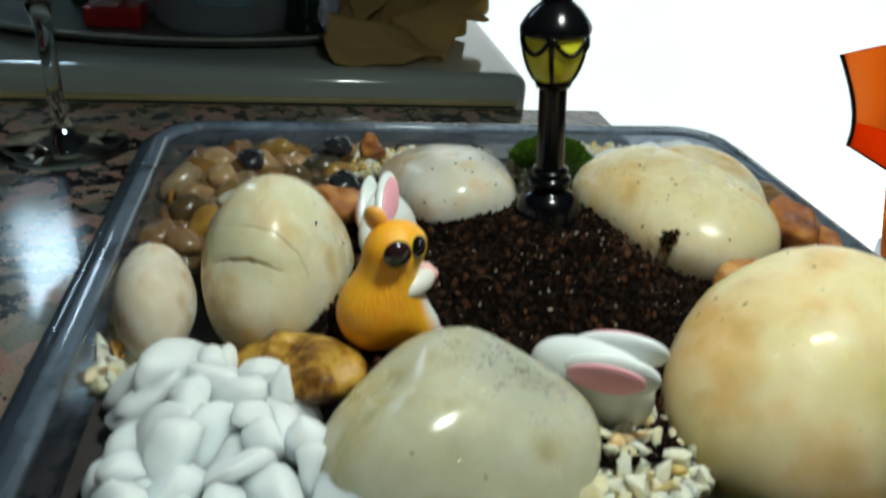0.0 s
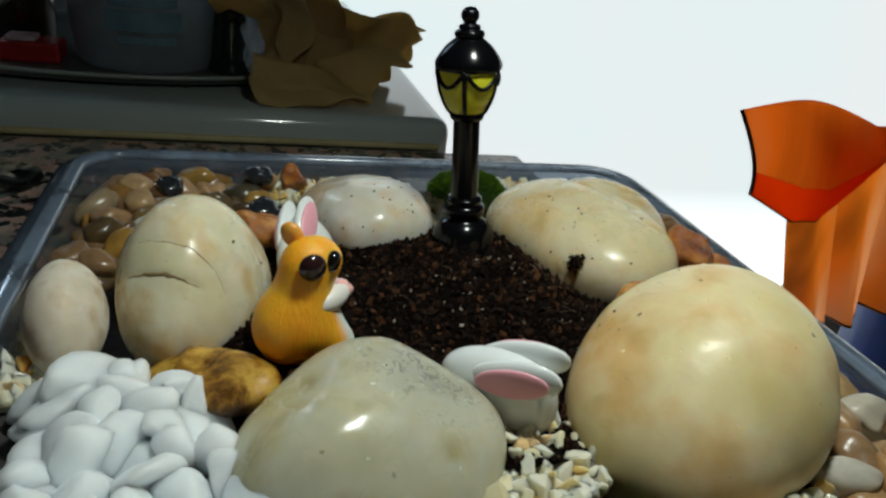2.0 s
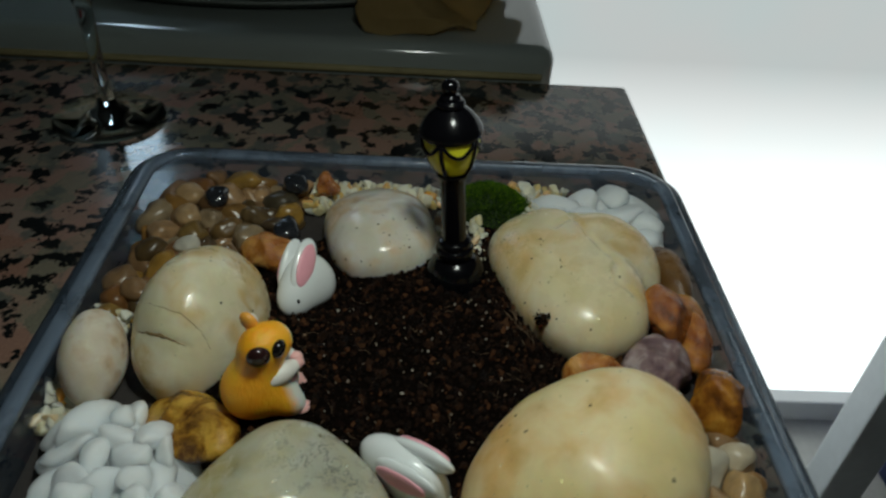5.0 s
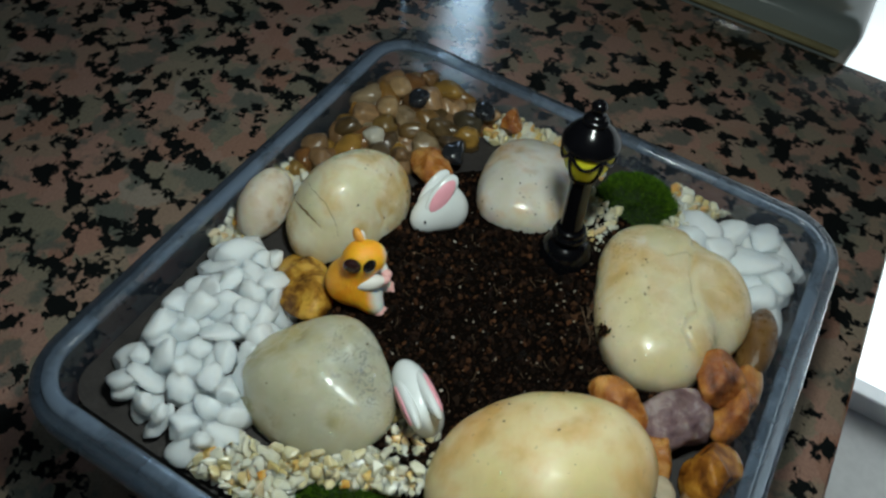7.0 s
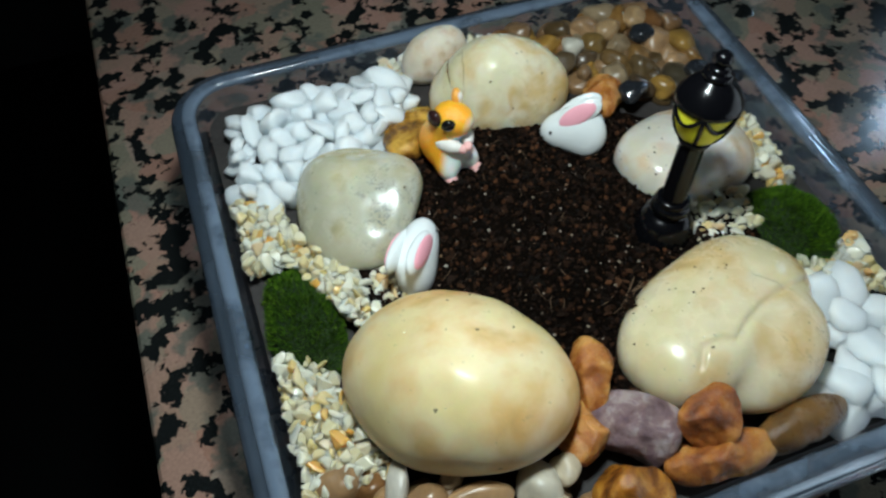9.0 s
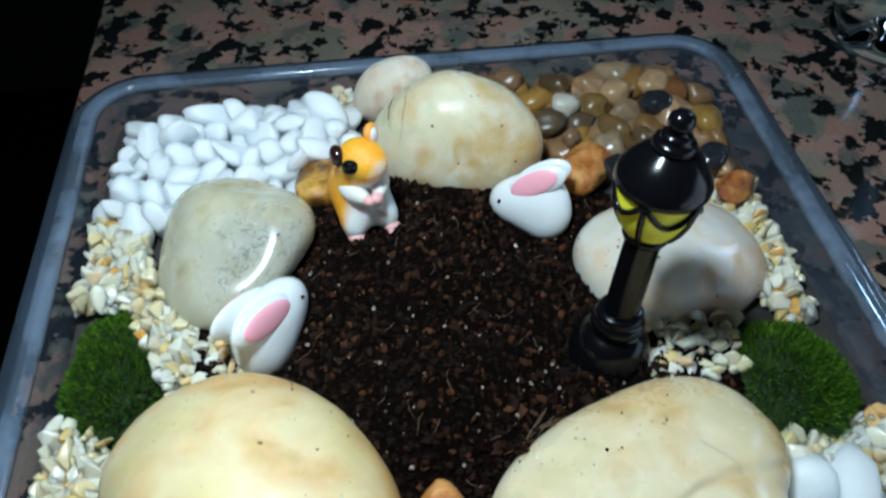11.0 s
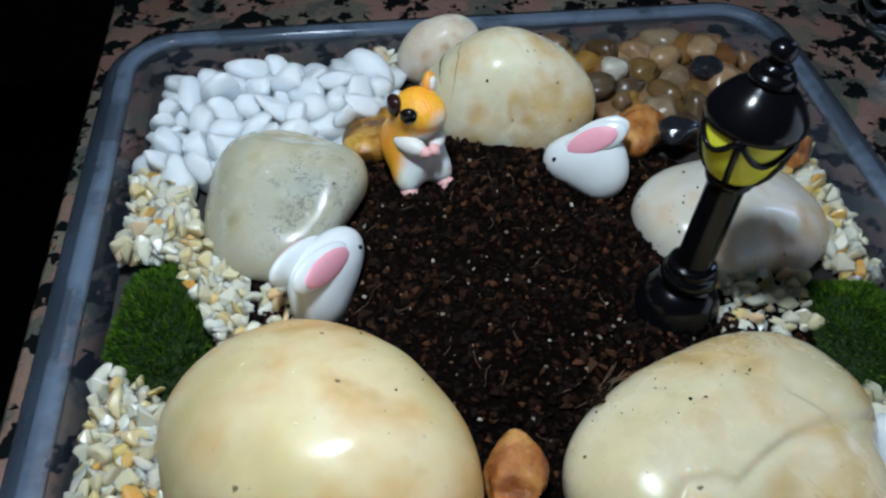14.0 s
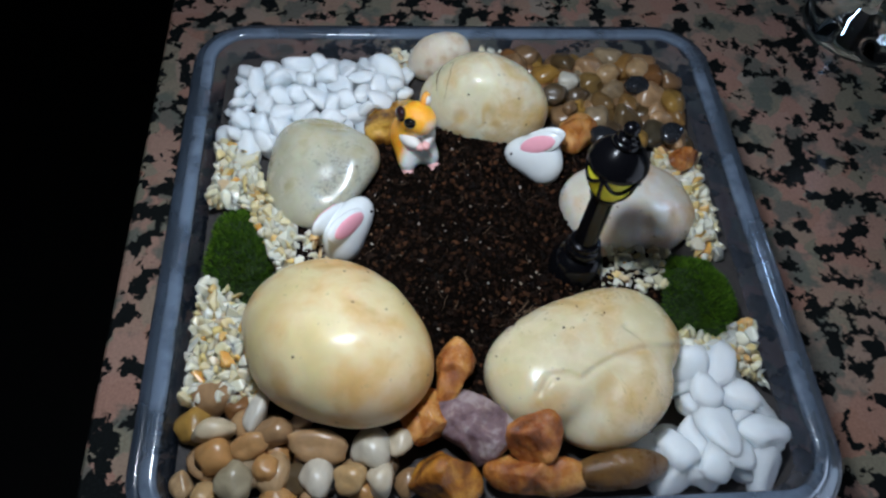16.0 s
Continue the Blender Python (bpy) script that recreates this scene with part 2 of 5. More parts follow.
def clear_plastic(name, color, clear, rough=0.14, glow_through=(0.70, 0.74, 0.82), milky=0.5, patchy=0.06):
    """Cloudy clear plastic: partly see-through, with light from behind scattering in it."""
    m, n, l, p = node_material(name)
    co = coords(n)
    t = n.new("ShaderNodeBsdfTransparent")
    t.inputs[0].default_value = (0.88, 0.93, 0.98, 1)
    x = n.new("ShaderNodeMixShader")
    f = ramp(n, l, noise_tex(n, l, co, 45, 4), [(0.3 if patchy < 0.15 else 0.42, (1 - clear - patchy,) * 3), (0.7 if patchy < 0.15 else 0.56, (1 - clear + patchy,) * 3)])
    l.new(f, x.inputs[0])
    p.inputs["Base Color"].default_value = (*color, 1)
    p.inputs["Roughness"].default_value = rough
    p.inputs["Coat Weight"].default_value = 0.7
    p.inputs["Coat Roughness"].default_value = 0.08
    add_bump(n, l, p, noise_tex(n, l, co, 110, 3), 0.16, 0.0010)
    s = n.new("ShaderNodeBsdfTranslucent")
    s.inputs[0].default_value = (*glow_through, 1)
    y = n.new("ShaderNodeMixShader")
    y.inputs[0].default_value = milky
    l.new(p.outputs[0], y.inputs[1])
    l.new(s.outputs[0], y.inputs[2])
    l.new(t.outputs[0], x.inputs[1])
    l.new(y.outputs[0], x.inputs[2])
    gloss = n.new("ShaderNodeBsdfGlossy")        # the skin's own shine, also over the clear parts
    gloss.inputs["Roughness"].default_value = rough
    skin = n.new("ShaderNodeFresnel")
    skin.inputs["IOR"].default_value = 1.42
    z = n.new("ShaderNodeMixShader")
    l.new(skin.outputs[0], z.inputs[0])
    l.new(x.outputs[0], z.inputs[1])
    l.new(gloss.outputs[0], z.inputs[2])
    l.new(z.outputs[0], n["Material Output"].inputs[0])
    return m


def glass_material(name, color=(0.9, 0.97, 0.95)):
    m, n, l, p = node_material(name)
    p.inputs["Base Color"].default_value = (*color, 1)
    p.inputs["Roughness"].default_value = 0.02
    p.inputs["Transmission Weight"].default_value = 1.0
    p.inputs["IOR"].default_value = 1.48
    return m


# ---- mesh helpers ----
def part(name, bm, material, parent=None, label="", smooth=True):
    me = bpy.data.meshes.new(name)
    bm.to_mesh(me)
    bm.free()
    if smooth:
        me.polygons.foreach_set("use_smooth", [True] * len(me.polygons))
    for mat in (material if isinstance(material, (list, tuple)) else [material]):
        me.materials.append(mat)
    ob = new(name, me)
    if parent:
        ob.parent = parent
    if label:
        ob["label"] = label
    return ob


def empty(name, location=(0, 0, 0)):
    ob = new(name)
    ob.location = location
    ob.empty_display_size = 0.01
    return ob


def add_box(bm, x0, x1, y0, y1, z0, z1, bevel=0.0, segments=2, mat=0):
    m = Matrix.Translation(((x0 + x1) / 2, (y0 + y1) / 2, (z0 + z1) / 2)) @ Matrix.Diagonal((x1 - x0, y1 - y0, z1 - z0, 1))
    made = bmesh.ops.create_cube(bm, size=1, matrix=m)
    faces = {f for v in made["verts"] for f in v.link_faces}
    for f in faces:
        f.material_index = mat
    if bevel:
        edges = {e for v in made["verts"] for e in v.link_edges}
        bmesh.ops.bevel(bm, geom=list(edges), offset=bevel, segments=segments, profile=0.6, affect="EDGES")


def box(name, dims, material, bevel=0.0, parent=None, label="", segments=2):
    bm = bmesh.new()
    add_box(bm, *dims, bevel=bevel, segments=segments)
    return part(name, bm, material, parent, label, smooth=False)


def lathe(bm, profile, segments=40, m=Matrix.Identity(4), mat=0):
    """Turns (radius, height) pairs round the z axis."""
    rings = []
    for r, z in profile:
        if r < 1e-6:
            rings.append([bm.verts.new(m @ Vector((0, 0, z)))])
        else:
            rings.append([bm.verts.new(m @ Vector((r * math.cos(2 * math.pi * k / segments), r * math.sin(2 * math.pi * k / segments), z))) for k in range(segments)])
    for a, b in zip(rings, rings[1:]):
        for k in range(segments):
            j = (k + 1) % segments
            loop = [a[k % len(a)], a[j % len(a)], b[j % len(b)], b[k % len(b)]]
            loop = [v for i, v in enumerate(loop) if v not in loop[:i]]
            if len(loop) > 2:
                f = bm.faces.new(loop)
                f.material_index = mat


def ball(bm, centre, radii, euler=(0, 0, 0), mat=0, level=3):
    m = Matrix.LocRotScale(Vector(centre), Euler([radians(a) for a in euler]), Vector(radii))
    made = bmesh.ops.create_icosphere(bm, subdivisions=level, radius=1, matrix=m)
    for v in made["verts"]:
        for f in v.link_faces:
            f.material_index = mat
    return made["verts"]


def tube(bm, points, radius, segments=8, mat=0):
    pts = [Vector(p) for p in points]
    rings = []
    for i, p in enumerate(pts):
        d = (pts[min(i + 1, len(pts) - 1)] - pts[max(i - 1, 0)]).normalized()
        q = d.to_track_quat("Z", "Y")
        r = radius[i] if isinstance(radius, list) else radius
        rings.append([bm.verts.new(p + q @ Vector((r * math.cos(2 * math.pi * k / segments), r * math.sin(2 * math.pi * k / segments), 0))) for k in range(segments)])
    for a, b in zip(rings, rings[1:]):
        for k in range(segments):
            j = (k + 1) % segments
            bm.faces.new((a[k], a[j], b[j], b[k])).material_index = mat
    bm.faces.new(rings[0][::-1]).material_index = mat
    bm.faces.new(rings[-1]).material_index = mat


def rounded_rect(x0, x1, y0, y1, r, steps=10):
    out = []
    for cx, cy, a0 in ((x1 - r, y1 - r, 0), (x0 + r, y1 - r, 90), (x0 + r, y0 + r, 180), (x1 - r, y0 + r, 270)):
        for k in range(steps + 1):
            a = radians(a0 + 90 * k / steps)
            out.append((cx + r * math.cos(a), cy + r * math.sin(a)))
    return out


def inside(x, y, poly):
    hit = False
    for (xa, ya), (xb, yb) in zip(poly, poly[1:] + poly[:1]):
        if (ya > y) != (yb > y) and x < (xb - xa) * (y - ya) / (yb - ya) + xa:
            hit = not hit
    return hit


def scatter(poly, gap, rng, tries=4000, limit=10000):
    """Points inside a polygon, no two nearer than gap."""
    xs, ys = [p[0] for p in poly], [p[1] for p in poly]
    out = []
    for _ in range(tries):
        x, y = rng.uniform(min(xs), max(xs)), rng.uniform(min(ys), max(ys))
        if inside(x, y, poly) and all((x - a) ** 2 + (y - b) ** 2 > gap * gap for a, b in out):
            out.append((x, y))
            if len(out) >= limit:
                break
    return out


MM = 0.001

# ---- materials ----
granite = granite_material()
# blue of the sky's reflection is put into the lip and bead colours
plastic_rim = clear_plastic("sky_tinted_clear_plastic", (0.10, 0.145, 0.215), 0.6, milky=0.5, patchy=0.12)
plastic_bead = clear_plastic("sky_sheen_clear_plastic", (0.28, 0.37, 0.51), 0.52, milky=0.5, patchy=0.2)
plastic_wall = clear_plastic("clear_plastic", (0.05, 0.066, 0.095), 0.6, milky=0.4, patchy=0.1)
white_pebble_mat = varied("matt_white_pebble", [(0.86, 0.92, 0.95), (0.89, 0.93, 0.95), (0.84, 0.90, 0.93)], 0.55, "Random", 0.2, 260, 0.05, 0.0, 1.0, 0.0065)
river_mat = varied("river_pebble", [(0.095, 0.060, 0.024), (0.24, 0.135, 0.060), (0.36, 0.31, 0.20), (0.22, 0.095, 0.026), (0.060, 0.050, 0.032), (0.40, 0.23, 0.045),
                                    (0.31, 0.155, 0.036), (0.13, 0.085, 0.034), (0.085, 0.060, 0.035), (0.28, 0.165, 0.075), (0.42, 0.26, 0.13)], 0.28, "Random", 0.3, 350, 0.5, 0.0, 0.12)
pale_pebble_mat = varied("pale_river_pebble", [(0.58, 0.55, 0.46), (0.55, 0.45, 0.29), (0.62, 0.60, 0.54), (0.53, 0.42, 0.32)], 0.34, "Random", 0.3, 300, 0.3, 0.0, 0.5)
tan_pebble_mat = varied("tan_river_pebble", [(0.48, 0.26, 0.09), (0.42, 0.28, 0.15), (0.50, 0.33, 0.15)], 0.32, "Random", 0.3, 300, 0.45, 0.0, 0.4)
dark_pebble_mat = plain("black_pebble", (0.018, 0.02, 0.024), 0.2, grain=0.4, coat=0.4)
chip_mat = varied("quartz_chips", [(0.7600, 0.7546, 0.6336), (0.77, 0.69, 0.43), (0.7800, 0.7644, 0.6336), (0.76, 0.56, 0.20), (0.7600, 0.7448, 0.6160), (0.7800, 0.7546, 0.6160), (0.74, 0.40, 0.085), (0.78, 0.64, 0.31), (0.7600, 0.7252, 0.5632), (0.7800, 0.7742, 0.6600)],
                  0.3, "Island", 0.2, 500, 0.08, 0.0, 1.0, 0.002)
brown_mat = jasper("brown_jasper", [(0.08, 0.024, 0.008), (0.26, 0.08, 0.02), (0.44, 0.17, 0.035), (0.62, 0.32, 0.09)], 110, 0.26, 0.6)
amber_mat = jasper("amber_agate", [(0.012, 0.004, 0.002), (0.045, 0.017, 0.004), (0.12, 0.050, 0.008), (0.34, 0.17, 0.02), (0.60, 0.36, 0.06)], 105, 0.13, 0.45)
orange_agate_mat = jasper("orange_agate", [(0.10, 0.032, 0.006), (0.26, 0.095, 0.013), (0.50, 0.22, 0.025), (0.66, 0.38, 0.07)], 105, 0.15, 0.45)
olive_mat = jasper("olive_brown_stone", [(0.10, 0.05, 0.014), (0.19, 0.10, 0.03), (0.26, 0.15, 0.05)], 70, 0.32, 0.3)
purple_mat = jasper("purple_stone", [(0.08, 0.05, 0.055), (0.17, 0.105, 0.115), (0.24, 0.16, 0.165), (0.40, 0.32, 0.31)], 190, 0.5, 0.9, 0.3)
black_mat = plain("glossy_black_resin", (0.003, 0.003, 0.004), 0.18, grain=0.2, scale=120, bump=0.06, coat=0.0)
black_mat.node_tree.nodes["Principled BSDF"].inputs["Specular IOR Level"].default_value = 0.28
yellow_mat = plain("yellow_lantern_paint", (0.98, 0.93, 0.04), 0.35, grain=0.1, scale=150, bump=0.1)
white_enamel = plain("white_enamel", (0.40, 0.45, 0.43), 0.12, grain=0.04, scale=30, bump=0.02, coat=0.4)

from mathutils.bvhtree import BVHTree

# ---- room ----
wall_paint = plain("grey_wall_paint", (0.07, 0.07, 0.07), 0.8, grain=0.08, scale=40)
tile_mat = plain("pale_floor_tile", (0.55, 0.54, 0.51), 0.35, grain=0.12, scale=60)
cabinet_mat = plain("dark_cabinet_wood", (0.07, 0.05, 0.04), 0.5, grain=0.3, scale=30)
frame_mat = plain("white_door_frame", (0.78, 0.78, 0.78), 0.4, grain=0.03, scale=40)
day_mat, n, l, p = node_material("bright_daylight")
hgt = n.new("ShaderNodeSeparateXYZ")
l.new(coords(n), hgt.inputs[0])
e = n.new("ShaderNodeEmission")
l.new(ramp(n, l, noise_tex(n, l, coords(n), 2.2, 3), [(0.35, (0.92, 0.97, 1.0)), (0.65, (1.0, 0.95, 0.97))]), e.inputs[0])
low = n.new("ShaderNodeMapRange")             # brighter where the sunlit ground outside shows
low.inputs[1].default_value, low.inputs[2].default_value, low.inputs[3].default_value, low.inputs[4].default_value = -0.75, -0.30, DAY * 1.6, DAY * 0.5
l.new(hgt.outputs[2], low.inputs[0])
l.new(low.outputs[0], e.inputs[1])
l.new(e.outputs[0], n["Material Output"].inputs[0])


def structure(ob, label, category):
    return tagged(ob, label, category, kind="structure")


structure(box("floor", (0.0, 0.80, -2.2, 1.4, -1.0, -0.90), tile_mat), "pale tiled kitchen floor below the counter", "floor")
# near-black colour stands for the missing light on this side of the floor
structure(box("floor", (-2.0, -0.001, -2.2, 1.4, -1.0, -0.90), plain("unlit_black_floor", (0.012, 0.012, 0.012), 0.6)), "floor coloured near-black to stand for the unlit part of the room", "floor")
structure(box("ceiling", (-2.0, 2.2, -2.2, 1.4, 1.6, 1.7), wall_paint), "plain grey painted kitchen ceiling", "ceiling")
structure(box("wall_west", (-2.1, -2.0, -2.2, 1.4, -0.9, 1.6), wall_paint), "plain dark wall behind the counter", "wall")
structure(box("wall_north", (-2.0, 2.2, 1.4, 1.5, -0.9, 1.6), wall_paint), "plain grey kitchen wall", "wall")
structure(box("wall_south", (-2.0, 2.2, -2.3, -2.2, -0.9, 1.6), wall_paint), "plain grey kitchen wall", "wall")
bm = bmesh.new()
WX0, WX1 = 0.86, 0.96
# second piece: unseen lintel, added low to hold back the door's daylight
for y0, y1, z0, z1 in ((-2.2, -2.05, -0.9, 1.6), (-2.05, 0.03, 0.42, 1.6), (0.03, 0.385, -0.9, 1.6), (0.385, 0.50, -0.9, 0.36), (0.385, 0.50, 0.74, 1.6), (0.50, 1.4, -0.9, 1.6)):
    add_box(bm, WX0, WX1, y0, y1, z0, z1)
structure(part("wall_east", bm, wall_paint, smooth=False), "grey kitchen wall, wide glass door opening under an added low lintel", "wall")
door = structure(empty("door_1", (0.9, -1.1, -0.9)), "bright glass balcony door with a white threshold", "door")
bm = bmesh.new()
add_box(bm, -0.118, -0.085, -0.95, 1.13, 0.0, 0.05, 0.004)
part("threshold", bm, frame_mat, door, "white door threshold", smooth=False)
bm = bmesh.new()
add_box(bm, -0.03, 0.05, -0.95, -0.91, 0.05, 2.02, 0.003)
add_box(bm, -0.03, 0.05, 1.09, 1.13, 0.05, 2.02, 0.003)
part("door_frame", bm, frame_mat, door, smooth=False)
bm = bmesh.new()
add_box(bm, 1.05, 1.06, -2.3, 0.20, -1.8, 1.5)
structure(part("backdrop", bm, day_mat, smooth=False), "overexposed white daylight outside the glass door", "daylight")

bm = bmesh.new()
add_box(bm, 0.965, 0.975, 0.37, 0.52, 0.3, 0.8)
structure(part("window_1", bm, glow("bright_sky", (0.66, 0.80, 1.0), 18.0), smooth=False), "narrow bright window high beside the glass door", "window")

# counter: a slab end with the sink's enamel edge against its far side
counter = structure(empty("counter", (0, 0, 0)), "polished pink and black speckled granite kitchen counter", "counter")
bm = bmesh.new()
add_box(bm, -0.137, 0.303, -0.1345, 1.39, -0.03, 0.0, 0.003, 3)
part("slab", bm, granite, counter, smooth=False)
bm = bmesh.new()
add_box(bm, -0.118, 0.303, -0.115, 1.39, -0.9, -0.031)
part("cabinet_body", bm, cabinet_mat, counter, "dark cabinet under the granite", smooth=False)

# ---- plastic box ----
garden_box = tagged(empty("plastic_box", (0, 0, 0)), "clear plastic food box with sky-tinted rim, holding a miniature garden", "container")
RX0, RX1, RY0, RY1, RZ = -0.1, 0.1025, -0.0975, 0.1, 0.0645


def swept(bm, profile, corner):
    rings = []
    for d, z in profile:
        ring = rounded_rect(RX0 + d, RX1 - d, RY0 + d, RY1 - d, max(corner - d, 0.004))
        rings.append([bm.verts.new((x, y, z)) for x, y in ring])
    for a, b in zip(rings, rings[1:]):
        for k in range(len(a)):
            j = (k + 1) % len(a)
            bm.faces.new((a[k], a[j], b[j], b[k]))
    return rings


bm = bmesh.new()
swept(bm, [(0.0006, RZ - 0.009), (0.0, RZ - 0.0085), (0.0, RZ - 0.0035), (0.0008, RZ - 0.0022), (0.0036, RZ - 0.0020), (0.0040, RZ - 0.0030), (0.0014, RZ - 0.0032), (0.0008, RZ - 0.0045), (0.0006, RZ - 0.009)], 0.021)
part("lip", bm, plastic_rim, garden_box, "outer lip of the rim, tinted dark sky blue")
bm = bmesh.new()
swept(bm, [(0.0037, RZ - 0.0026), (0.0040, RZ - 0.0010), (0.0044, RZ - 0.0003), (0.0052, RZ), (0.0076, RZ), (0.0084, RZ - 0.0005), (0.0088, RZ - 0.0020), (0.0082, RZ - 0.0024), (0.0076, RZ - 0.0012), (0.0052, RZ - 0.0012), (0.0046, RZ - 0.0026), (0.0037, RZ - 0.0026)], 0.021)
part("rim_bead", bm, plastic_bead, garden_box, "raised bead of the rim, sky sheen in its colour")
bm = bmesh.new()
rings = swept(bm, [(0.0086, RZ - 0.0018), (0.0098, RZ - 0.006), (0.0125, 0.030), (0.0150, 0.006), (0.0180, 0.0012), (0.0200, 0.0004)], 0.021)
bm.faces.new(rings[-1][::-1])
part("box_wall", bm, plastic_wall, garden_box, "clear tapered plastic side walls")

# ---- bed of the garden ----
bed_mat = varied("damp_grit", [(0.035, 0.03, 0.028)], 0.7, "Random", 0.8, 500, 0.5)
bm = bmesh.new()
swept(bm, [(0.0195, 0.002), (0.0160, 0.006), (0.0132, 0.030), (0.0112, 0.0545)], 0.021)
top = rounded_rect(RX0 + 0.0112, RX1 - 0.0112, RY0 + 0.0112, RY1 - 0.0112, 0.01)
bm.faces.new([bm.verts.new((x, y, 0.0545)) for x, y in top])
tagged(part("grit_bed", bm, bed_mat), "damp dark grit filling the plastic box", "grit", kind="stuff")

rng = random.Random(4)


def soil_height(x, y):
    d = math.hypot((x - 0.004) / 0.060, (y + 0.004) / 0.056)
    base = 0.0653 - 0.055 * y - 0.03 * x - 0.0125 * max(0, d - 0.6) ** 1.3
    for cx, cy, deep, wide in ((-0.041, -0.004, 0.0065, 0.012), (0.025, 0.023, 0.0065, 0.013), (-0.017, 0.032, 0.0022, 0.010), (0.033, -0.014, 0.0035, 0.014), (-0.007, -0.044, 0.0066, 0.015), (0.014, -0.040, 0.0060, 0.014)):
        base -= deep * math.exp(-((x - cx) ** 2 + (y - cy) ** 2) / wide ** 2)
    return base + 0.0011 * noise.noise((x * 90, y * 90, 0)) + 0.0006 * noise.noise((x * 330, y * 330, 2)) + 0.0004 * noise.noise((x * 900, y * 900, 5))


m, n, l, p = node_material("dark_potting_soil")
co = coords(n)
soil_c = ramp(n, l, noise_tex(n, l, co, 900, 6, 0.7), [(0.3, (0.0019, 0.0013, 0.0008)), (0.58, (0.0058, 0.0036, 0.0026)), (0.75, (0.0235, 0.0127, 0.0069)), (0.86, (0.0586, 0.0324, 0.0171))])
l.new(soil_c, p.inputs["Base Color"])
p.inputs["Roughness"].default_value = 0.9
p.inputs["Specular IOR Level"].default_value = 0.03
add_bump(n, l, p, noise_tex(n, l, co, 1300, 6, 0.7), 0.9, 0.0012)
soil_mat = m
soil = tagged(empty("potting_soil"), "dark brown crumbly potting soil with pale flecks", "soil", kind="stuff")
bm = bmesh.new()
N = 150
grid = {}
for i in range(N + 1):
    for j in range(N + 1):
        x, y = -0.058 + 0.124 * i / N, -0.062 + 0.118 * j / N
        if math.hypot((x - 0.004) / 0.062, (y + 0.004) / 0.058) < 1:
            grid[i, j] = bm.verts.new((x, y, soil_height(x, y)))
for i, j in list(grid):
    q = [(i, j), (i + 1, j), (i + 1, j + 1), (i, j + 1)]
    if all(k in grid for k in q):
        bm.faces.new([grid[k] for k in q])
part("soil_mound", bm, soil_mat, soil)


def shard(verts, faces, x, y, z, size, rng, flat=0.6):
    """One broken chip: a skewed eight-faced lump."""
    r = Euler((rng.uniform(0, 6.3), rng.uniform(0, 6.3), rng.uniform(0, 6.3))).to_matrix()
    base = len(verts)
    pts = [(1, 0, 0), (0.2, 0.9, 0.1), (-1, 0.1, 0), (-0.1, -0.9, 0), (0.1, 0.1, flat), (0.5, 0.2, -flat), (-0.5, -0.3, -flat)]
    for a, b, c in pts:
        k = [v * rng.uniform(0.7, 1.2) * size for v in (a, b, c)]
        w = r @ Vector(k)
        verts.append((x + w.x, y + w.y, z + w.z))
    for f in ((0, 1, 4), (1, 2, 4), (2, 3, 4), (3, 0, 4), (1, 0, 5), (0, 3, 5), (2, 1, 6), (3, 2, 6), (1, 5, 6), (5, 3, 6)):
        faces.append([base + k for k in f])


def heap(name, verts, faces, material, parent=None):
    me = bpy.data.meshes.new(name)
    me.from_pydata(verts, [], faces)
    me.materials.append(material)
    ob = new(name, me)
    ob.parent = parent
    return ob


crumb_mat = varied("soil_crumbs", [(0.0047, 0.0029, 0.0018), (0.0118, 0.0059, 0.0034), (0.0354, 0.0157, 0.0077), (0.0060, 0.0040, 0.0025), (0.0166, 0.0079, 0.0043), (0.1062, 0.0442, 0.0192), (0.0072, 0.0049, 0.0034), (0.0235, 0.0108, 0.0061),
                   (0.0047, 0.0040, 0.0034), (0.0118, 0.0059, 0.0034)], 0.85, "Island", 0.6, 1500, 0.4)
fleck_mat = varied("pale_flecks", [(0.35, 0.28, 0.20), (0.5, 0.45, 0.38), (0.25, 0.15, 0.08)], 0.6, "Island")
for name, count, sizes, mat in (("soil_crumbs", 6500, (0.0004, 0.0006, 0.0008, 0.0012), crumb_mat), ("pale_flecks", 330, (0.00025, 0.0004, 0.0006), fleck_mat)):
    V, F = [], []
    for _ in range(count):
        a, d = rng.uniform(0, 6.283), math.sqrt(rng.random())
        x, y = 0.004 + 0.060 * d * math.cos(a), -0.004 + 0.056 * d * math.sin(a)
        s = rng.choice(sizes) * rng.uniform(0.6, 1.25)
        shard(V, F, x, y, soil_height(x, y) + s * 0.25, s, rng)
    heap(name, V, F, mat, soil)["kind"] = "stuff"
V, F = [], []
for _ in range(26):
    shard(V, F, 0.0090 + rng.gauss(0, 0.0009), -0.0372 + rng.gauss(0, 0.0009), 0.0690 + rng.gauss(0, 0.0007), rng.uniform(0.0004, 0.0008), rng)
heap("clinging_crumbs", V, F, crumb_mat, soil)["kind"] = "stuff"
V, F = [], []
for _ in range(420):
    a, d = rng.uniform(0, 6.283), math.sqrt(rng.random())
    x, y = 0.004 + 0.058 * d * math.cos(a), -0.004 + 0.054 * d * math.sin(a)
    s = rng.uniform(0.9, 2.0) * MM
    shard(V, F, x, y, soil_height(x, y) + s * 0.1, s, rng, 0.3)
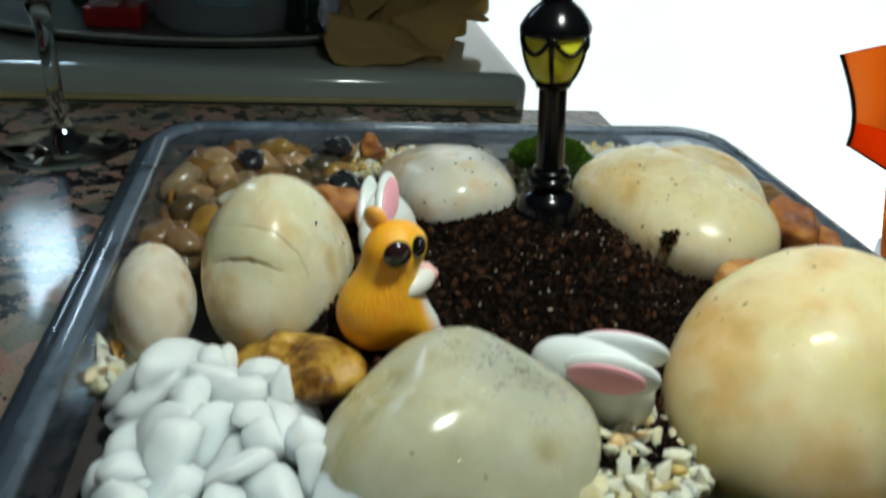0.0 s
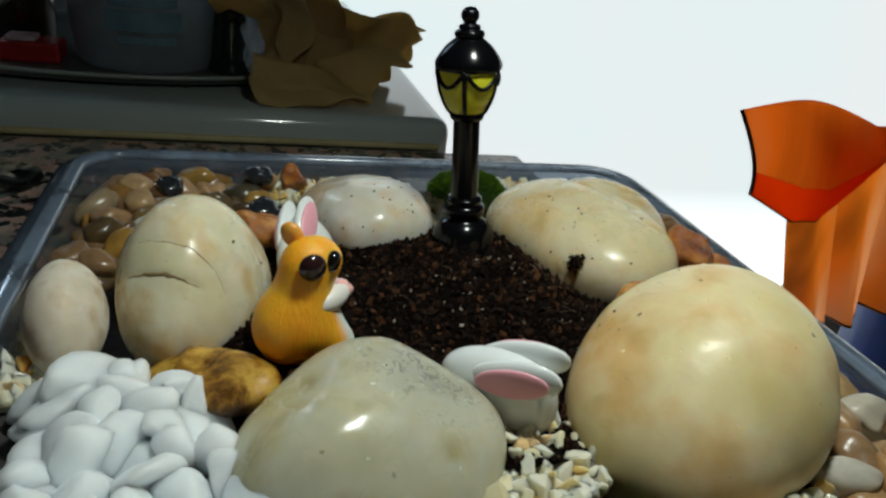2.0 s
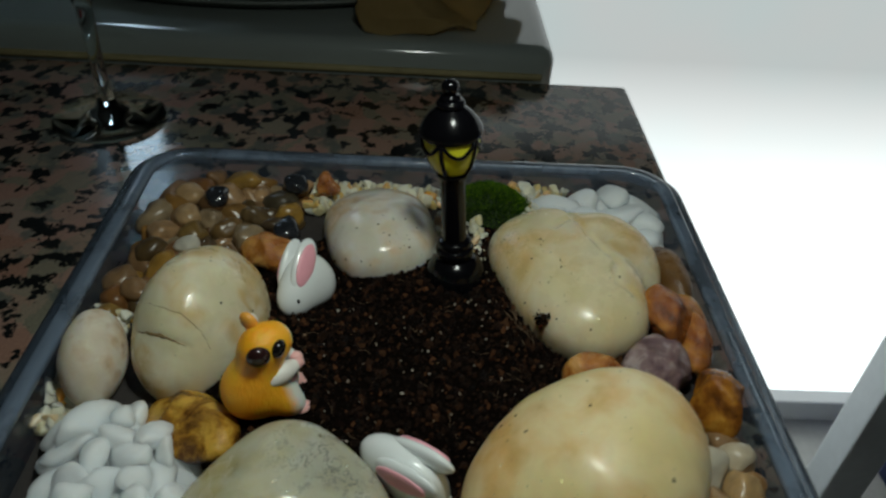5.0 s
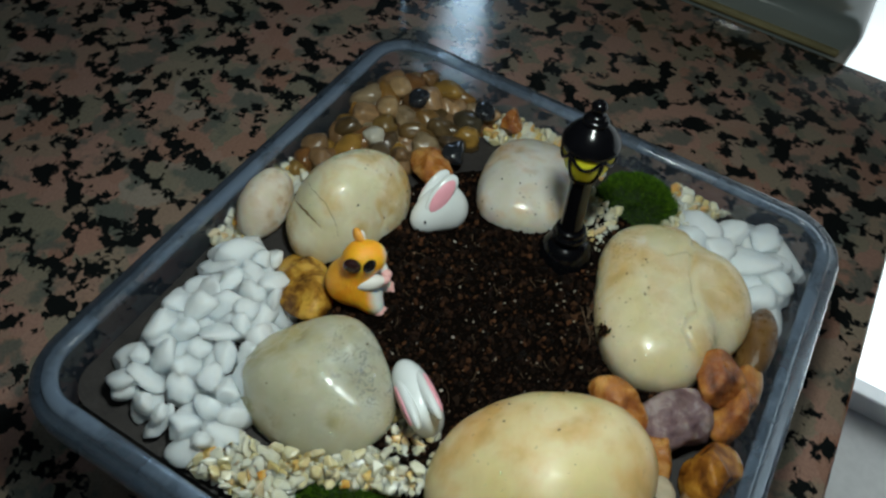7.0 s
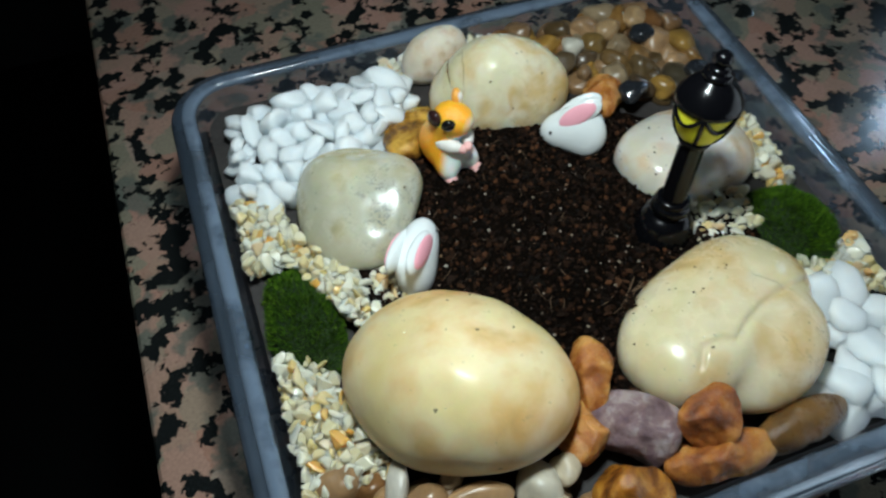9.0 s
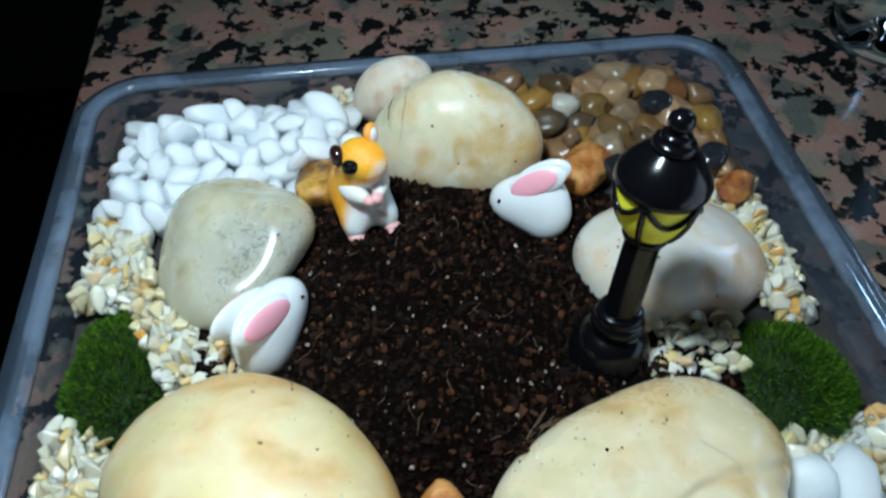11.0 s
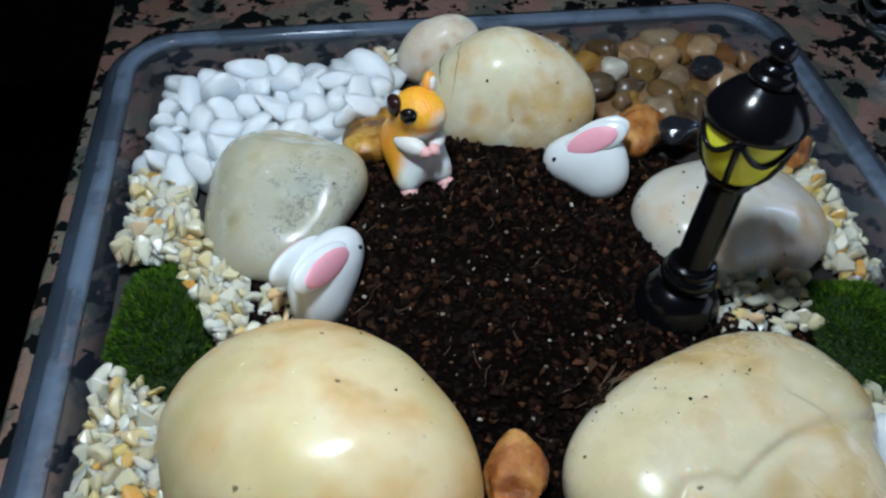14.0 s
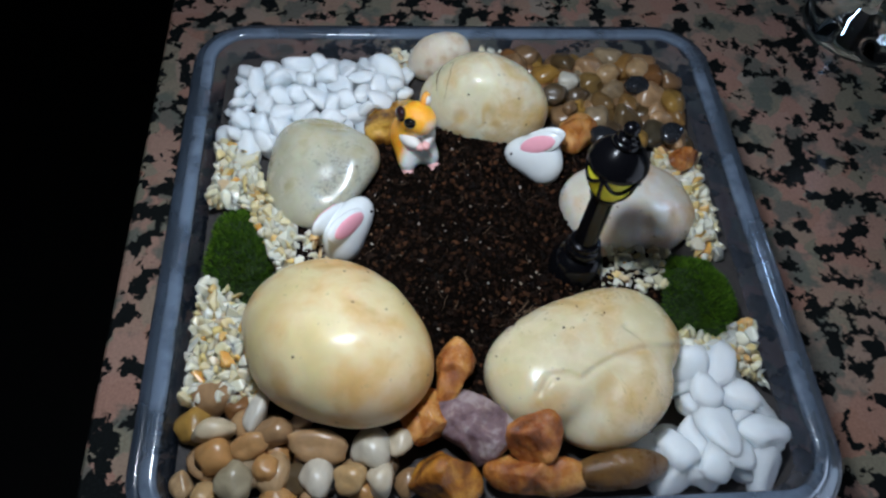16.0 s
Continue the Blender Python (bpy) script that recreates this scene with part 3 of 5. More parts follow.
heap("bark_bits", V, F, varied("bark_bits", [(0.0103, 0.0047, 0.0034), (0.0381, 0.0175, 0.0090), (0.0075, 0.0059, 0.0056), (0.0229, 0.0117, 0.0066), (0.0762, 0.0352, 0.0166)], 0.85, "Island", 0.8, 900, 0.5), soil)["kind"] = "stuff"
# thin root fibres
bm = bmesh.new()
for _ in range(60):
    x, y, a = rng.uniform(-0.04, 0.045), rng.uniform(-0.045, 0.035), rng.uniform(0, 6.28)
    q = []
    for k in range(5):
        q.append((x, y, soil_height(x, y) + 0.0003))
        a += rng.uniform(-0.6, 0.6)
        x, y = x + 0.0012 * math.cos(a), y + 0.0012 * math.sin(a)
    tube(bm, q, 0.00007, 4)
for _ in range(26):                           # a wisp of longer fibres
    x, y, a = 0.012 + rng.gauss(0, 0.004), -0.034 + rng.gauss(0, 0.003), rng.gauss(0.35, 0.3)
    q = []
    for k in range(7):
        q.append((x, y, soil_height(x, y) + 0.0005))
        a += rng.uniform(-0.2, 0.2)
        x, y = x + 0.0014 * math.cos(a), y + 0.0014 * math.sin(a)
    tube(bm, q, 0.00009, 4)
part("root_fibres", bm, plain("pale_root", (0.16, 0.10, 0.055), 0.8), soil)


# ---- large stones ----
def ellipsoid_value(p, e):
    (cx, cy, cz), r, (ax, ay, az) = e[:3]
    q = Euler((radians(ax), radians(ay), radians(az))).to_matrix().transposed() @ (p - Vector((cx, cy, cz)))
    k = Vector((q.x / r[0], q.y / r[1], q.z / r[2]))
    if len(e) > 3:                           # squarer or more pointed than an ellipsoid
        return ((abs(k.x) ** e[3] + abs(k.y) ** e[3] + abs(k.z) ** e[3]) ** (1 / e[3]) - 1) * 18
    return (k.length - 1) * min(r)


SWELL_WAYS = [Vector(d).normalized() for d in [(1, 0, 0), (-1, 0, 0), (0, 1, 0), (0, -1, 0), (0, 0, 1)] + [(a, b, c) for c in (0.8, -0.3) for a in (-1, 1) for b in (-1, 1)]]


def swelled(d, swell):
    """How much a stone bulges or falls in along d, from one amount for each of the ways above."""
    return 1 + sum(a * math.exp(5 * (d.dot(w) - 1)) for a, w in zip(swell, SWELL_WAYS))


def rock_planes(rng, count, lo, hi):
    return [(Vector((rng.gauss(0, 1), rng.gauss(0, 1), rng.gauss(0, 1))).normalized(), rng.uniform(lo, hi)) for _ in range(count)]


def rock_radius(d, planes, power=9):
    """How far a body cut by these planes reaches along d, its edges worn round."""
    total = 1.0
    for nrm, h in planes:
        total += (max(d.dot(nrm), 0) / h) ** power
    return total ** (-1 / power)


def line_distance(p, q0, q1):
    d = q1 - q0
    return (p - q0 - d * max(0, min(1, (p - q0).dot(d) / d.length_squared))).length


def stone_mesh(lobes, blend, seed, rough=0.5, dents=(), level=5, facets=(), swell=(), lines=()):
    """A closed rounded stone: lobes melted into one another, cut by dents and creases. Millimetres, about the first lobe's centre."""
    centre = Vector(lobes[0][0])
    bm = bmesh.new()
    bmesh.ops.create_icosphere(bm, subdivisions=level, radius=1)
    for v in bm.verts:
        d = v.co.normalized()

        def f(r):
            p = centre + d * r
            val = None
            for e in lobes:
                w = ellipsoid_value(p, e)
                if val is None:
                    val = w
                else:
                    h = max(blend - abs(val - w), 0) / blend
                    val = min(val, w) - h * h * blend * 0.25
            for c, rad, depth in dents:
                dist = (p - Vector(c)).length
                val = val + depth * math.exp(-(dist / rad) ** 2)
            return val
        lo, hi = 0.0, 60.0
        for _ in range(22):
            mid = (lo + hi) / 2
            if f(mid) < 0:
                lo = mid
            else:
                hi = mid
        p = d * lo
        if swell:
            p *= swelled(d, swell)
        for pts, depth, width in lines:
            rays = [(Vector(q) - centre).normalized() for q in pts]
            s = min(line_distance(d, q0, q1) for q0, q1 in zip(rays, rays[1:])) * lo
            p -= d * depth * math.exp(-(s / width) ** 2)
        if facets:
            p *= rock_radius(d, facets, 30)
        p += d * (rough * 1.6 * noise.noise(d * 1.3 + Vector((seed, 0, 0))) + rough * 0.5 * noise.noise(d * 3.7 + Vector((seed, 4, 0))))
        v.co = p * MM
    return bm, centre * MM


CRACK_1 = ((-4.3, 68.8, 71.4), (-6.8, 65.4, 73.5), (-8.4, 61.4, 74.4), (-9.3, 58.0, 73.7), (-9.6, 54.1, 71.5))
CRACK_2 = ((2.3, 68.8, 75.4), (-2.8, 61.6, 79.1), (-4.5, 55.9, 78.1), (-6.1, 51.3, 73.9), (-7.9, 49.0, 68.0), (-7.9, 47.2, 59.5))
CREASE = ((58, -48, 71), (52.3, -49.5, 74.3), (44.8, -50.6, 76.6), (36.4, -53.3, 77.4), (30.3, -56.5, 77.5), (24.9, -60.1, 77.1), (21.5, -58.4, 77.4), (16.2, -58.5, 76.7), (13.3, -62.6, 75.0))
NOTCH = ((41.7, -43.7, 76.7), (44.5, -46.5, 76.7), (47.3, -49.7, 76.1))


def stone(name, label, lobes, material, blend=4.0, seed=1.0, rough=0.5, dents=(), level=5, facets=(), swell=(), lines=(), category="stone", group="large stones round the soil"):
    bm, c = stone_mesh(lobes, blend, seed, rough, dents, level, facets, swell, lines)
    ob = part(name, bm, material)
    ob.location = c
    return tagged(ob, label, category, group=group)


PITS = (0.0095, -0.0145, 0.0100)       # where dark pits cluster on the grey stone
stone_a = stone("polished_stone", "cream polished stone with honey stains and a crack", [((7.7, 56.3, 63.1), (15.4, 23.8, 19.7), (-5, 17, 74))],
      polished_stone("cream_stone", (0.63, 0.585, 0.375), (0.57, 0.375, 0.105), 0.66, 0.25, 0.2, 38, (0.79, 0.77, 0.64), crack=0.3, veins=0.6), seed=2, rough=0.5, level=6,
      swell=(0.07, -0.06, -0.02, 0.02, 0.08, 0, -0.09, -0.07, -0.04, 0, 0.05, 0.05, 0), lines=[(CRACK_1, 0.30, 0.9), (CRACK_2, 0.09, 0.7)])
stone("polished_stone", "grey-cream polished stone with clusters of dark pits", [((-49.5, 27.1, 62.4), (25.0, 22.9, 13.3), (-19, 13, 105))],
      polished_stone("grey_cream_stone", (0.50, 0.485, 0.335), (0.46, 0.38, 0.15), 0.6, 1.0, 0.16, 38, (0.63, 0.62, 0.51), pit_spot=PITS, pit_color=(0.19, 0.195, 0.175)), seed=5, rough=0.3, level=6,
      swell=(0, -0.1, -0.07, 0.1, 0.07, -0.04, 0.23, -0.06, -0.15, 0, -0.08, -0.21, -0.07), dents=[((-47, 13.5, 76), 9, 2.4), ((-46, 39, 73), 12, 1.6), ((-46, 24, 79), 6, 1.2)])
stone("polished_stone", "big egg-shaped yellow cream polished stone", [((-43.9, -41.0, 66.8), (31.8, 24.6, 20.7), (13, 14, 133))],
      polished_stone("yellow_cream_stone", (0.675, 0.56, 0.26), (0.63, 0.36, 0.09), 0.72, 0.12, 0.30, 30, (0.78, 0.70, 0.48), veins=0.15), seed=8, rough=0.5, level=6,
      swell=(0.01, -0.01, 0.02, -0.06, 0.01, 0.03, -0.03, 0, 0, 0.03, -0.01, 0.03, -0.02))
stone("polished_stone", "two-lobed pale yellow polished stone with a crease", [((30.4, -47.1, 63.5), (30.7, 19.1, 13.6), (-11, 1, 22), 2.53), ((35.8, -59.7, 65.0), (19.4, 16.4, 11.0), (-18, -23, 17), 1.9)],
      polished_stone("pale_yellow_stone", (0.665, 0.585, 0.345), (0.61, 0.40, 0.13), 0.58, 0.12, 0.18, 32, (0.78, 0.725, 0.56), crack=0.4, veins=0.35), blend=3.0, seed=11, rough=0.4,
      level=6, lines=[(CREASE, 1.15, 0.9), (NOTCH, 1.0, 1.1)])
stone("polished_stone", "milky white translucent polished stone", [((56.6, 10.2, 58.7), (18.4, 25.2, 12.6), (13, 2, 104), 2.35)],
      polished_stone("milky_stone", (0.60, 0.57, 0.47), (0.62, 0.39, 0.16), 0.52, 0.15, 0.14, 38, (0.78, 0.77, 0.74)), seed=14, rough=0.4, level=6)
stone("flat_pebble", "smooth pinkish white flat pebble leaning on the box", [((-6, 80.5, 63.4), (7.6, 13, 9.5), (-28, 13, 86))],
      polished_stone("pinkish_pebble", (0.62, 0.55, 0.43), (0.52, 0.34, 0.17), 0.75, 0.4, 0.4, 75, (0.74, 0.70, 0.61)), seed=17, rough=0.25, level=4, group="")


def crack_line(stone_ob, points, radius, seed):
    """A dark brown line along a crack: a thin uneven thread on the stone's skin."""
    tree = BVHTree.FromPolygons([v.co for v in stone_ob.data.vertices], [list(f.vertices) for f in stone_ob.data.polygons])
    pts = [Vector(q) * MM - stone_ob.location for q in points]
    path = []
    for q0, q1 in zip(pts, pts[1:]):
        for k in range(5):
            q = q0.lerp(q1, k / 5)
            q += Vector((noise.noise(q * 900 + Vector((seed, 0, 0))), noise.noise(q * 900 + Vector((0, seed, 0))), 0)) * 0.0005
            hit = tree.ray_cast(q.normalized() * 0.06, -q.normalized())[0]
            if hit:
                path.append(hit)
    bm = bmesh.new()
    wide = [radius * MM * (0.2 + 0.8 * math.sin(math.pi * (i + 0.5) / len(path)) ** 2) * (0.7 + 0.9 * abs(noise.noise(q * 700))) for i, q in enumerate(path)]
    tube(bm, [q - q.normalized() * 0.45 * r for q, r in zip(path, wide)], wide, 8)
    part("crack", bm, plain("crack_brown", (0.18, 0.125, 0.05), 0.8, grain=0.5, scale=900), stone_ob, "dark brown line along the crack")


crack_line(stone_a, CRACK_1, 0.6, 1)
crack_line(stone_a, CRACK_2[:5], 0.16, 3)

for name, label, lobes, mat, sd in (
    ("amber_stone", "glossy amber agate pebble behind the figurine", [((-21.9, 54.3, 57.6), (8.3, 15.9, 5.6), (17, -8, 138))], amber_mat, 21),
    ("brown_stone", "reddish brown glossy pebble behind the rabbit", [((43.3, 44, 61.2), (5.8, 9.0, 5.2), (0, 0, 155))], brown_mat, 22),
    ("orange_pebble", "smooth orange brown pebble by the rim", [((80.2, 30.2, 62.2), (6.4, 3.9, 3.8), (0, 0, 31))], brown_mat, 23),
    ("brown_stone", "pointed reddish brown stone between two large stones", [((-9.2, -50.8, 65.0), (5.6, 10.0, 5.4), (0, 0, -18))], brown_mat, 24),
    ("brown_stone", "small rusty brown stone beside the purple one", [((-17.8, -64, 62.9), (7.2, 6.2, 5.0), (0, 0, 87))], brown_mat, 25),
    ("purple_stone", "rough dull purple stone among brown ones", [((-3.4, -68.7, 62.2), (12.6, 8.4, 7.0), (0, 0, 138))], purple_mat, 26),
    ("brown_stone", "rounded reddish brown stone leaning on the yellow one", [((12.4, -72.5, 68.6), (6.8, 7.5, 7.4), (0, 0, 60))], brown_mat, 27),
    ("amber_stone", "flat glossy amber stone at the rim", [((-13.6, -81.2, 62.6), (6.5, 10.8, 7.0), (0, 0, 66))], orange_agate_mat, 28),
    ("brown_stone", "long rusty brown broken stone at the rim", [((11.5, -81, 61.7), (5.4, 13.1, 6.5), (0, 0, 84))], brown_mat, 29),
    ("olive_stone", "long flat olive brown stone at the rim", [((36, -80.8, 61.7), (11.9, 4.6, 6.0), (0, 0, 5))], olive_mat, 30),
):
    cuts = rock_planes(random.Random(sd), 13, 0.60, 0.95) if mat is not olive_mat else ()
    stone(name, label, [(c, tuple(v * 1.2 for v in r), e) for c, r, e in lobes], mat, facets=cuts, seed=sd * 1.7, rough=0.45, level=5, category="pebble", group="coloured stones in the box")


def on_stones(count, seed, towards_soil, lowest):
    """Points on the upper skin of the large stones, with the skin's direction there."""
    rng = random.Random(seed)
    out = []
    trees = []
    for ob in big_stones:
        trees.append((ob, BVHTree.FromPolygons([v.co for v in ob.data.vertices], [list(f.vertices) for f in ob.data.polygons])))
    while len(out) < count:
        ob, tree = rng.choice(trees)
        x, y = rng.uniform(-0.032, 0.032), rng.uniform(-0.032, 0.032)
        hit, nrm = tree.ray_cast(Vector((x, y, 0.06)), Vector((0, 0, -1)))[:2]
        if hit is None or nrm.z < lowest:
            continue
        w = hit + ob.location
        if towards_soil and math.hypot(w.x - 0.004, w.y + 0.004) > 0.043 + abs(rng.gauss(0, 0.008)):
            continue
        out.append((w, nrm))
    return out


big_stones = [ob for ob in scene.objects if ob.name.startswith("polished_stone") and ob.parent is None]
drop_mat, n, l, p = node_material("clear_water")
p.inputs["Base Color"].default_value = (0.9, 0.93, 0.95, 1)
p.inputs["Roughness"].default_value = 0.03
p.inputs["Transmission Weight"].default_value = 0.9
p.inputs["IOR"].default_value = 1.33
bm = bmesh.new()
rng = random.Random(77)
for w, nrm in on_stones(110, 5, False, 0.1):
    s = rng.uniform(0.18, 0.42) * MM
    m = Matrix.Translation(w) @ nrm.to_track_quat("Z", "Y").to_matrix().to_4x4() @ Matrix.Diagonal((s * rng.uniform(0.8, 1.4), s, s * 0.5, 1))
    bmesh.ops.create_icosphere(bm, subdivisions=2, radius=1, matrix=m)
ob = part("water_droplets", bm, drop_mat)
ob.visible_shadow = False
tagged(ob, "tiny clear water droplets on the polished stones", "droplets", kind="stuff")
V, F = [], []
for w, nrm in on_stones(70, 6, True, -0.2):
    s = rng.choice((0.18, 0.25, 0.35, 0.5)) * MM
    shard(V, F, w.x, w.y, w.z, s, rng, 0.5)
tagged(heap("soil_specks", V, F, crumb_mat), "specks of dark soil stuck to the polished stones", "soil", kind="stuff")

# a crumb of wet soil with rootlets, stuck to the pale yellow stone above the bed
spot = Vector((10.0, -37.7, 66.6)) * MM
host = min(big_stones, key=lambda ob: (ob.closest_point_on_mesh(spot - ob.location)[1] + ob.location - spot).length)
_, at, nrm, _ = host.closest_point_on_mesh(spot - host.location)
m = Matrix.Translation(at + host.location) @ nrm.to_track_quat("Z", "X").to_matrix().to_4x4()
V, F = [], []
for k in range(26):
    w = m @ Vector((rng.gauss(0, 1.15) * MM, rng.gauss(0, 0.75) * MM, rng.uniform(0.1, 0.7) * MM))
    shard(V, F, w.x, w.y, w.z, rng.uniform(0.4, 0.8) * MM, rng, 0.5)
for angle in (20, 75, 160, 215, 300):
    for k in range(5):
        r = (1.4 + 0.45 * k) * MM
        w = m @ Vector((r * math.cos(radians(angle + 6 * k)), r * math.sin(radians(angle + 6 * k)), 0.15 * MM))
        shard(V, F, w.x, w.y, w.z, (0.42 - 0.05 * k) * MM, rng, 0.4)
tagged(heap("soil_crumb", V, F, crumb_mat), "dark wet crumb of soil stuck to a pale stone", "soil")


# ---- pebbles ----
def pebble_meshes(name, count, seed, material, shape, lumpy, sharp=8, cut=0.62):
    out = []
    for k in range(count):
        bm = bmesh.new()
        bmesh.ops.create_icosphere(bm, subdivisions=3, radius=1)
        cuts = rock_planes(random.Random(seed + 13 * k), 8, cut, 0.98)
        for v in bm.verts:
            d = v.co.normalized()
            s = 1.12 * rock_radius(d, cuts, sharp) + lumpy * noise.noise(d * 1.1 + Vector((seed + 7 * k, 0, 0))) + 0.35 * lumpy * noise.noise(d * 2.6 + Vector((0, seed + 5 * k, 0)))
            v.co = Vector((d.x * shape[0], d.y * shape[1], d.z * shape[2])) * s * MM
        me = bpy.data.meshes.new(name)
        bm.to_mesh(me)
        bm.free()
        me.polygons.foreach_set("use_smooth", [True] * len(me.polygons))
        me.materials.append(material)
        out.append(me)
    return out


def pile(name, label, group, meshes, poly, gap, z, rng, size=(0.85, 1.2), tilt=30, limit=10000, pick=None):
    for x, y in scatter([(a * MM, b * MM) for a, b in poly], gap * MM, rng, limit=limit):
        ob = new(name, rng.choice(meshes) if pick is None else pick(rng))
        s = rng.uniform(*size)
        ob.matrix_basis = pose(x, y, (z + rng.uniform(-0.8, 0.8)) * MM, rng.uniform(-tilt, tilt), rng.uniform(-tilt, tilt), rng.uniform(0, 360)) @ Matrix.Diagonal((s * rng.uniform(0.9, 1.2), s, s * rng.uniform(0.9, 1.1), 1))
        tagged(ob, label, "pebble", group=group)


rng = random.Random(11)
whites = pebble_meshes("white_pebble", 8, 3, white_pebble_mat, (6.4, 4.9, 2.9), 0.13, 30, 0.52) + pebble_meshes("white_pebble", 6, 150, white_pebble_mat, (5.2, 4.4, 3.6), 0.13, 30, 0.55)
NW = [(-84.5, 70), (-78, 80), (-28, 82), (-17, 76), (-25, 56), (-42, 51.5), (-60, 43), (-71, 36), (-84.5, 40)]
SE = [(62, -46), (76, -45), (83, -58), (84, -78), (79, -82), (46, -83), (44, -78), (60, -68)]
pile("white_pebble", "smooth matt white pebble in a heap", "white pebbles in the box", whites, NW, 6.4, 58.0, rng, (0.7, 1.1), tilt=40)
pile("white_pebble", "smooth matt white pebble in a heap", "white pebbles in the box", whites, [(a * 0.90 - 6, b * 0.90 + 5) for a, b in NW], 6.2, 62.0, rng, (0.65, 1.12), tilt=60)
pile("white_pebble", "smooth matt white pebble in a heap", "white pebbles in the box", whites, SE, 7.2, 57.6, rng, (1.0, 1.35), tilt=30)
pile("white_pebble", "smooth matt white pebble in a heap", "white pebbles in the box", whites, [(68 + (a - 68) * 0.85, -66 + (b + 66) * 0.85) for a, b in SE], 8.6, 61.0, rng, (1.0, 1.4), 35)
river = pebble_meshes("river_pebble", 12, 40, river_mat, (5.0, 4.1, 3.5), 0.25)
river_tan = pebble_meshes("river_pebble", 8, 320, tan_pebble_mat, (5.0, 4.1, 3.5), 0.2)
NE = [(18, 86), (78, 86), (86, 76), (85, 38), (66, 40), (48, 48), (34, 62)]
SW = [(-86, -52), (-66, -58), (-46, -72), (-24, -76), (-20, -85), (-80, -86), (-86, -80)]
pile("river_pebble", "small smooth brown river pebble in a heap", "river pebbles in the box", river, NE, 5.6, 55.6, rng)
pile("river_pebble", "small smooth brown river pebble in a heap", "river pebbles in the box", river, NE, 7.4, 58.8, rng, (0.85, 1.25))
pile("river_pebble", "smooth brown river pebble along the rim", "river pebbles in the box", river + river_tan, SW, 6.8, 57.5, rng, (0.75, 1.35))
pale, tan = pebble_meshes("river_pebble", 6, 210, pale_pebble_mat, (5.0, 4.1, 3.5), 0.18), pebble_meshes("river_pebble", 5, 260, tan_pebble_mat, (5.0, 4.1, 3.5), 0.22)
for k, (x, y, lx, ly, turn, kind, label) in enumerate((
    (-78.0, -65.1, 6.2, 3.9, 5, pale, "smooth white river pebble along the rim"), (-66.2, -60.1, 6.6, 3.0, 68, pale, "long cream river pebble along the rim"),
    (-60.4, -66.2, 6.0, 5.2, 30, river, "smooth brown river pebble along the rim"), (-48.1, -71.0, 8.6, 4.9, -12, tan, "large tan orange river pebble along the rim"),
    (-33.4, -72.6, 6.4, 5.8, 20, pale, "pinkish cream river pebble along the rim"), (-25.6, -70.6, 3.6, 4.6, 0, pale, "small cream river pebble along the rim"),
    (-53.4, -63.0, 3.2, 3.4, 0, pale, "small white river pebble along the rim"), (-77.0, -72.6, 6.8, 4.6, 12, tan, "tan orange river pebble along the rim"),
    (-67.4, -69.9, 5.8, 3.6, 15, tan, "brown orange river pebble along the rim"), (-62.0, -76.0, 3.8, 4.0, 0, tan, "small amber river pebble along the rim"),
    (-48.6, -80.0, 5.2, 5.2, 0, pale, "round white river pebble along the rim"), (-39.6, -79.6, 4.6, 4.4, 40, tan, "small tan river pebble along the rim"),
    (-31.0, -81.0, 5.0, 4.6, 70, pale, "smooth cream river pebble along the rim"), (43.5, 69.5, 4.4, 4.2, 0, pale, "round whitish river pebble among brown ones"), (60, 74, 4.8, 4.2, 30, tan, "orange tan river pebble among brown ones"), (72, 76, 4.8, 4.4, 50, tan, "orange tan river pebble among brown ones"), (-71.0, -80.4, 6.4, 4.8, 100, river, "smooth brown river pebble along the rim"))):
    ob = new("river_pebble", kind[k % len(kind)])
    ob.matrix_basis = pose(x * MM, y * MM, 61.4 * MM, 8 * math.sin(k), 8 * math.cos(2 * k), turn) @ Matrix.Diagonal((lx / 5.0, ly / 4.1, (lx + ly) / 2 / 4.6, 1))
    tagged(ob, label, "pebble", group="river pebbles in the box")
blacks = pebble_meshes("black_pebble", 2, 90, dark_pebble_mat, (5.2, 4.0, 3.4), 0.3)
for x, y, z in ((52, 40, 63), (77.7, 40.4, 64), (70, 66, 62.5)):
    ob = new("black_pebble", blacks[0 if x < 60 else 1])
    ob.matrix_basis = pose(x * MM, y * MM, z * MM, 10, 5, x * 7)
    tagged(ob, "small glossy black pebble among brown ones", "pebble", group="black pebbles in the box")

# ---- quartz gravel ----
rng = random.Random(21)
shapes = []
for k in range(14):
    bm = bmesh.new()
    for _ in range(11):
        u = Vector((rng.gauss(0, 1), rng.gauss(0, 1), rng.gauss(0, 1))).normalized()
        bm.verts.new(u * rng.uniform(0.8, 1.1))
    hull = bmesh.ops.convex_hull(bm, input=bm.verts)
    bmesh.ops.delete(bm, geom=[g for g in hull["geom_interior"] if isinstance(g, bmesh.types.BMVert)], context="VERTS")
    edges = list(bm.edges)
    bmesh.ops.bevel(bm, geom=edges, offset=0.13, segments=1, affect="EDGES", clamp_overlap=True)
    bm.verts.index_update()
    shapes.append(([v.co.copy() for v in bm.verts], [[v.index for v in f.verts] for f in bm.faces]))
    bm.free()


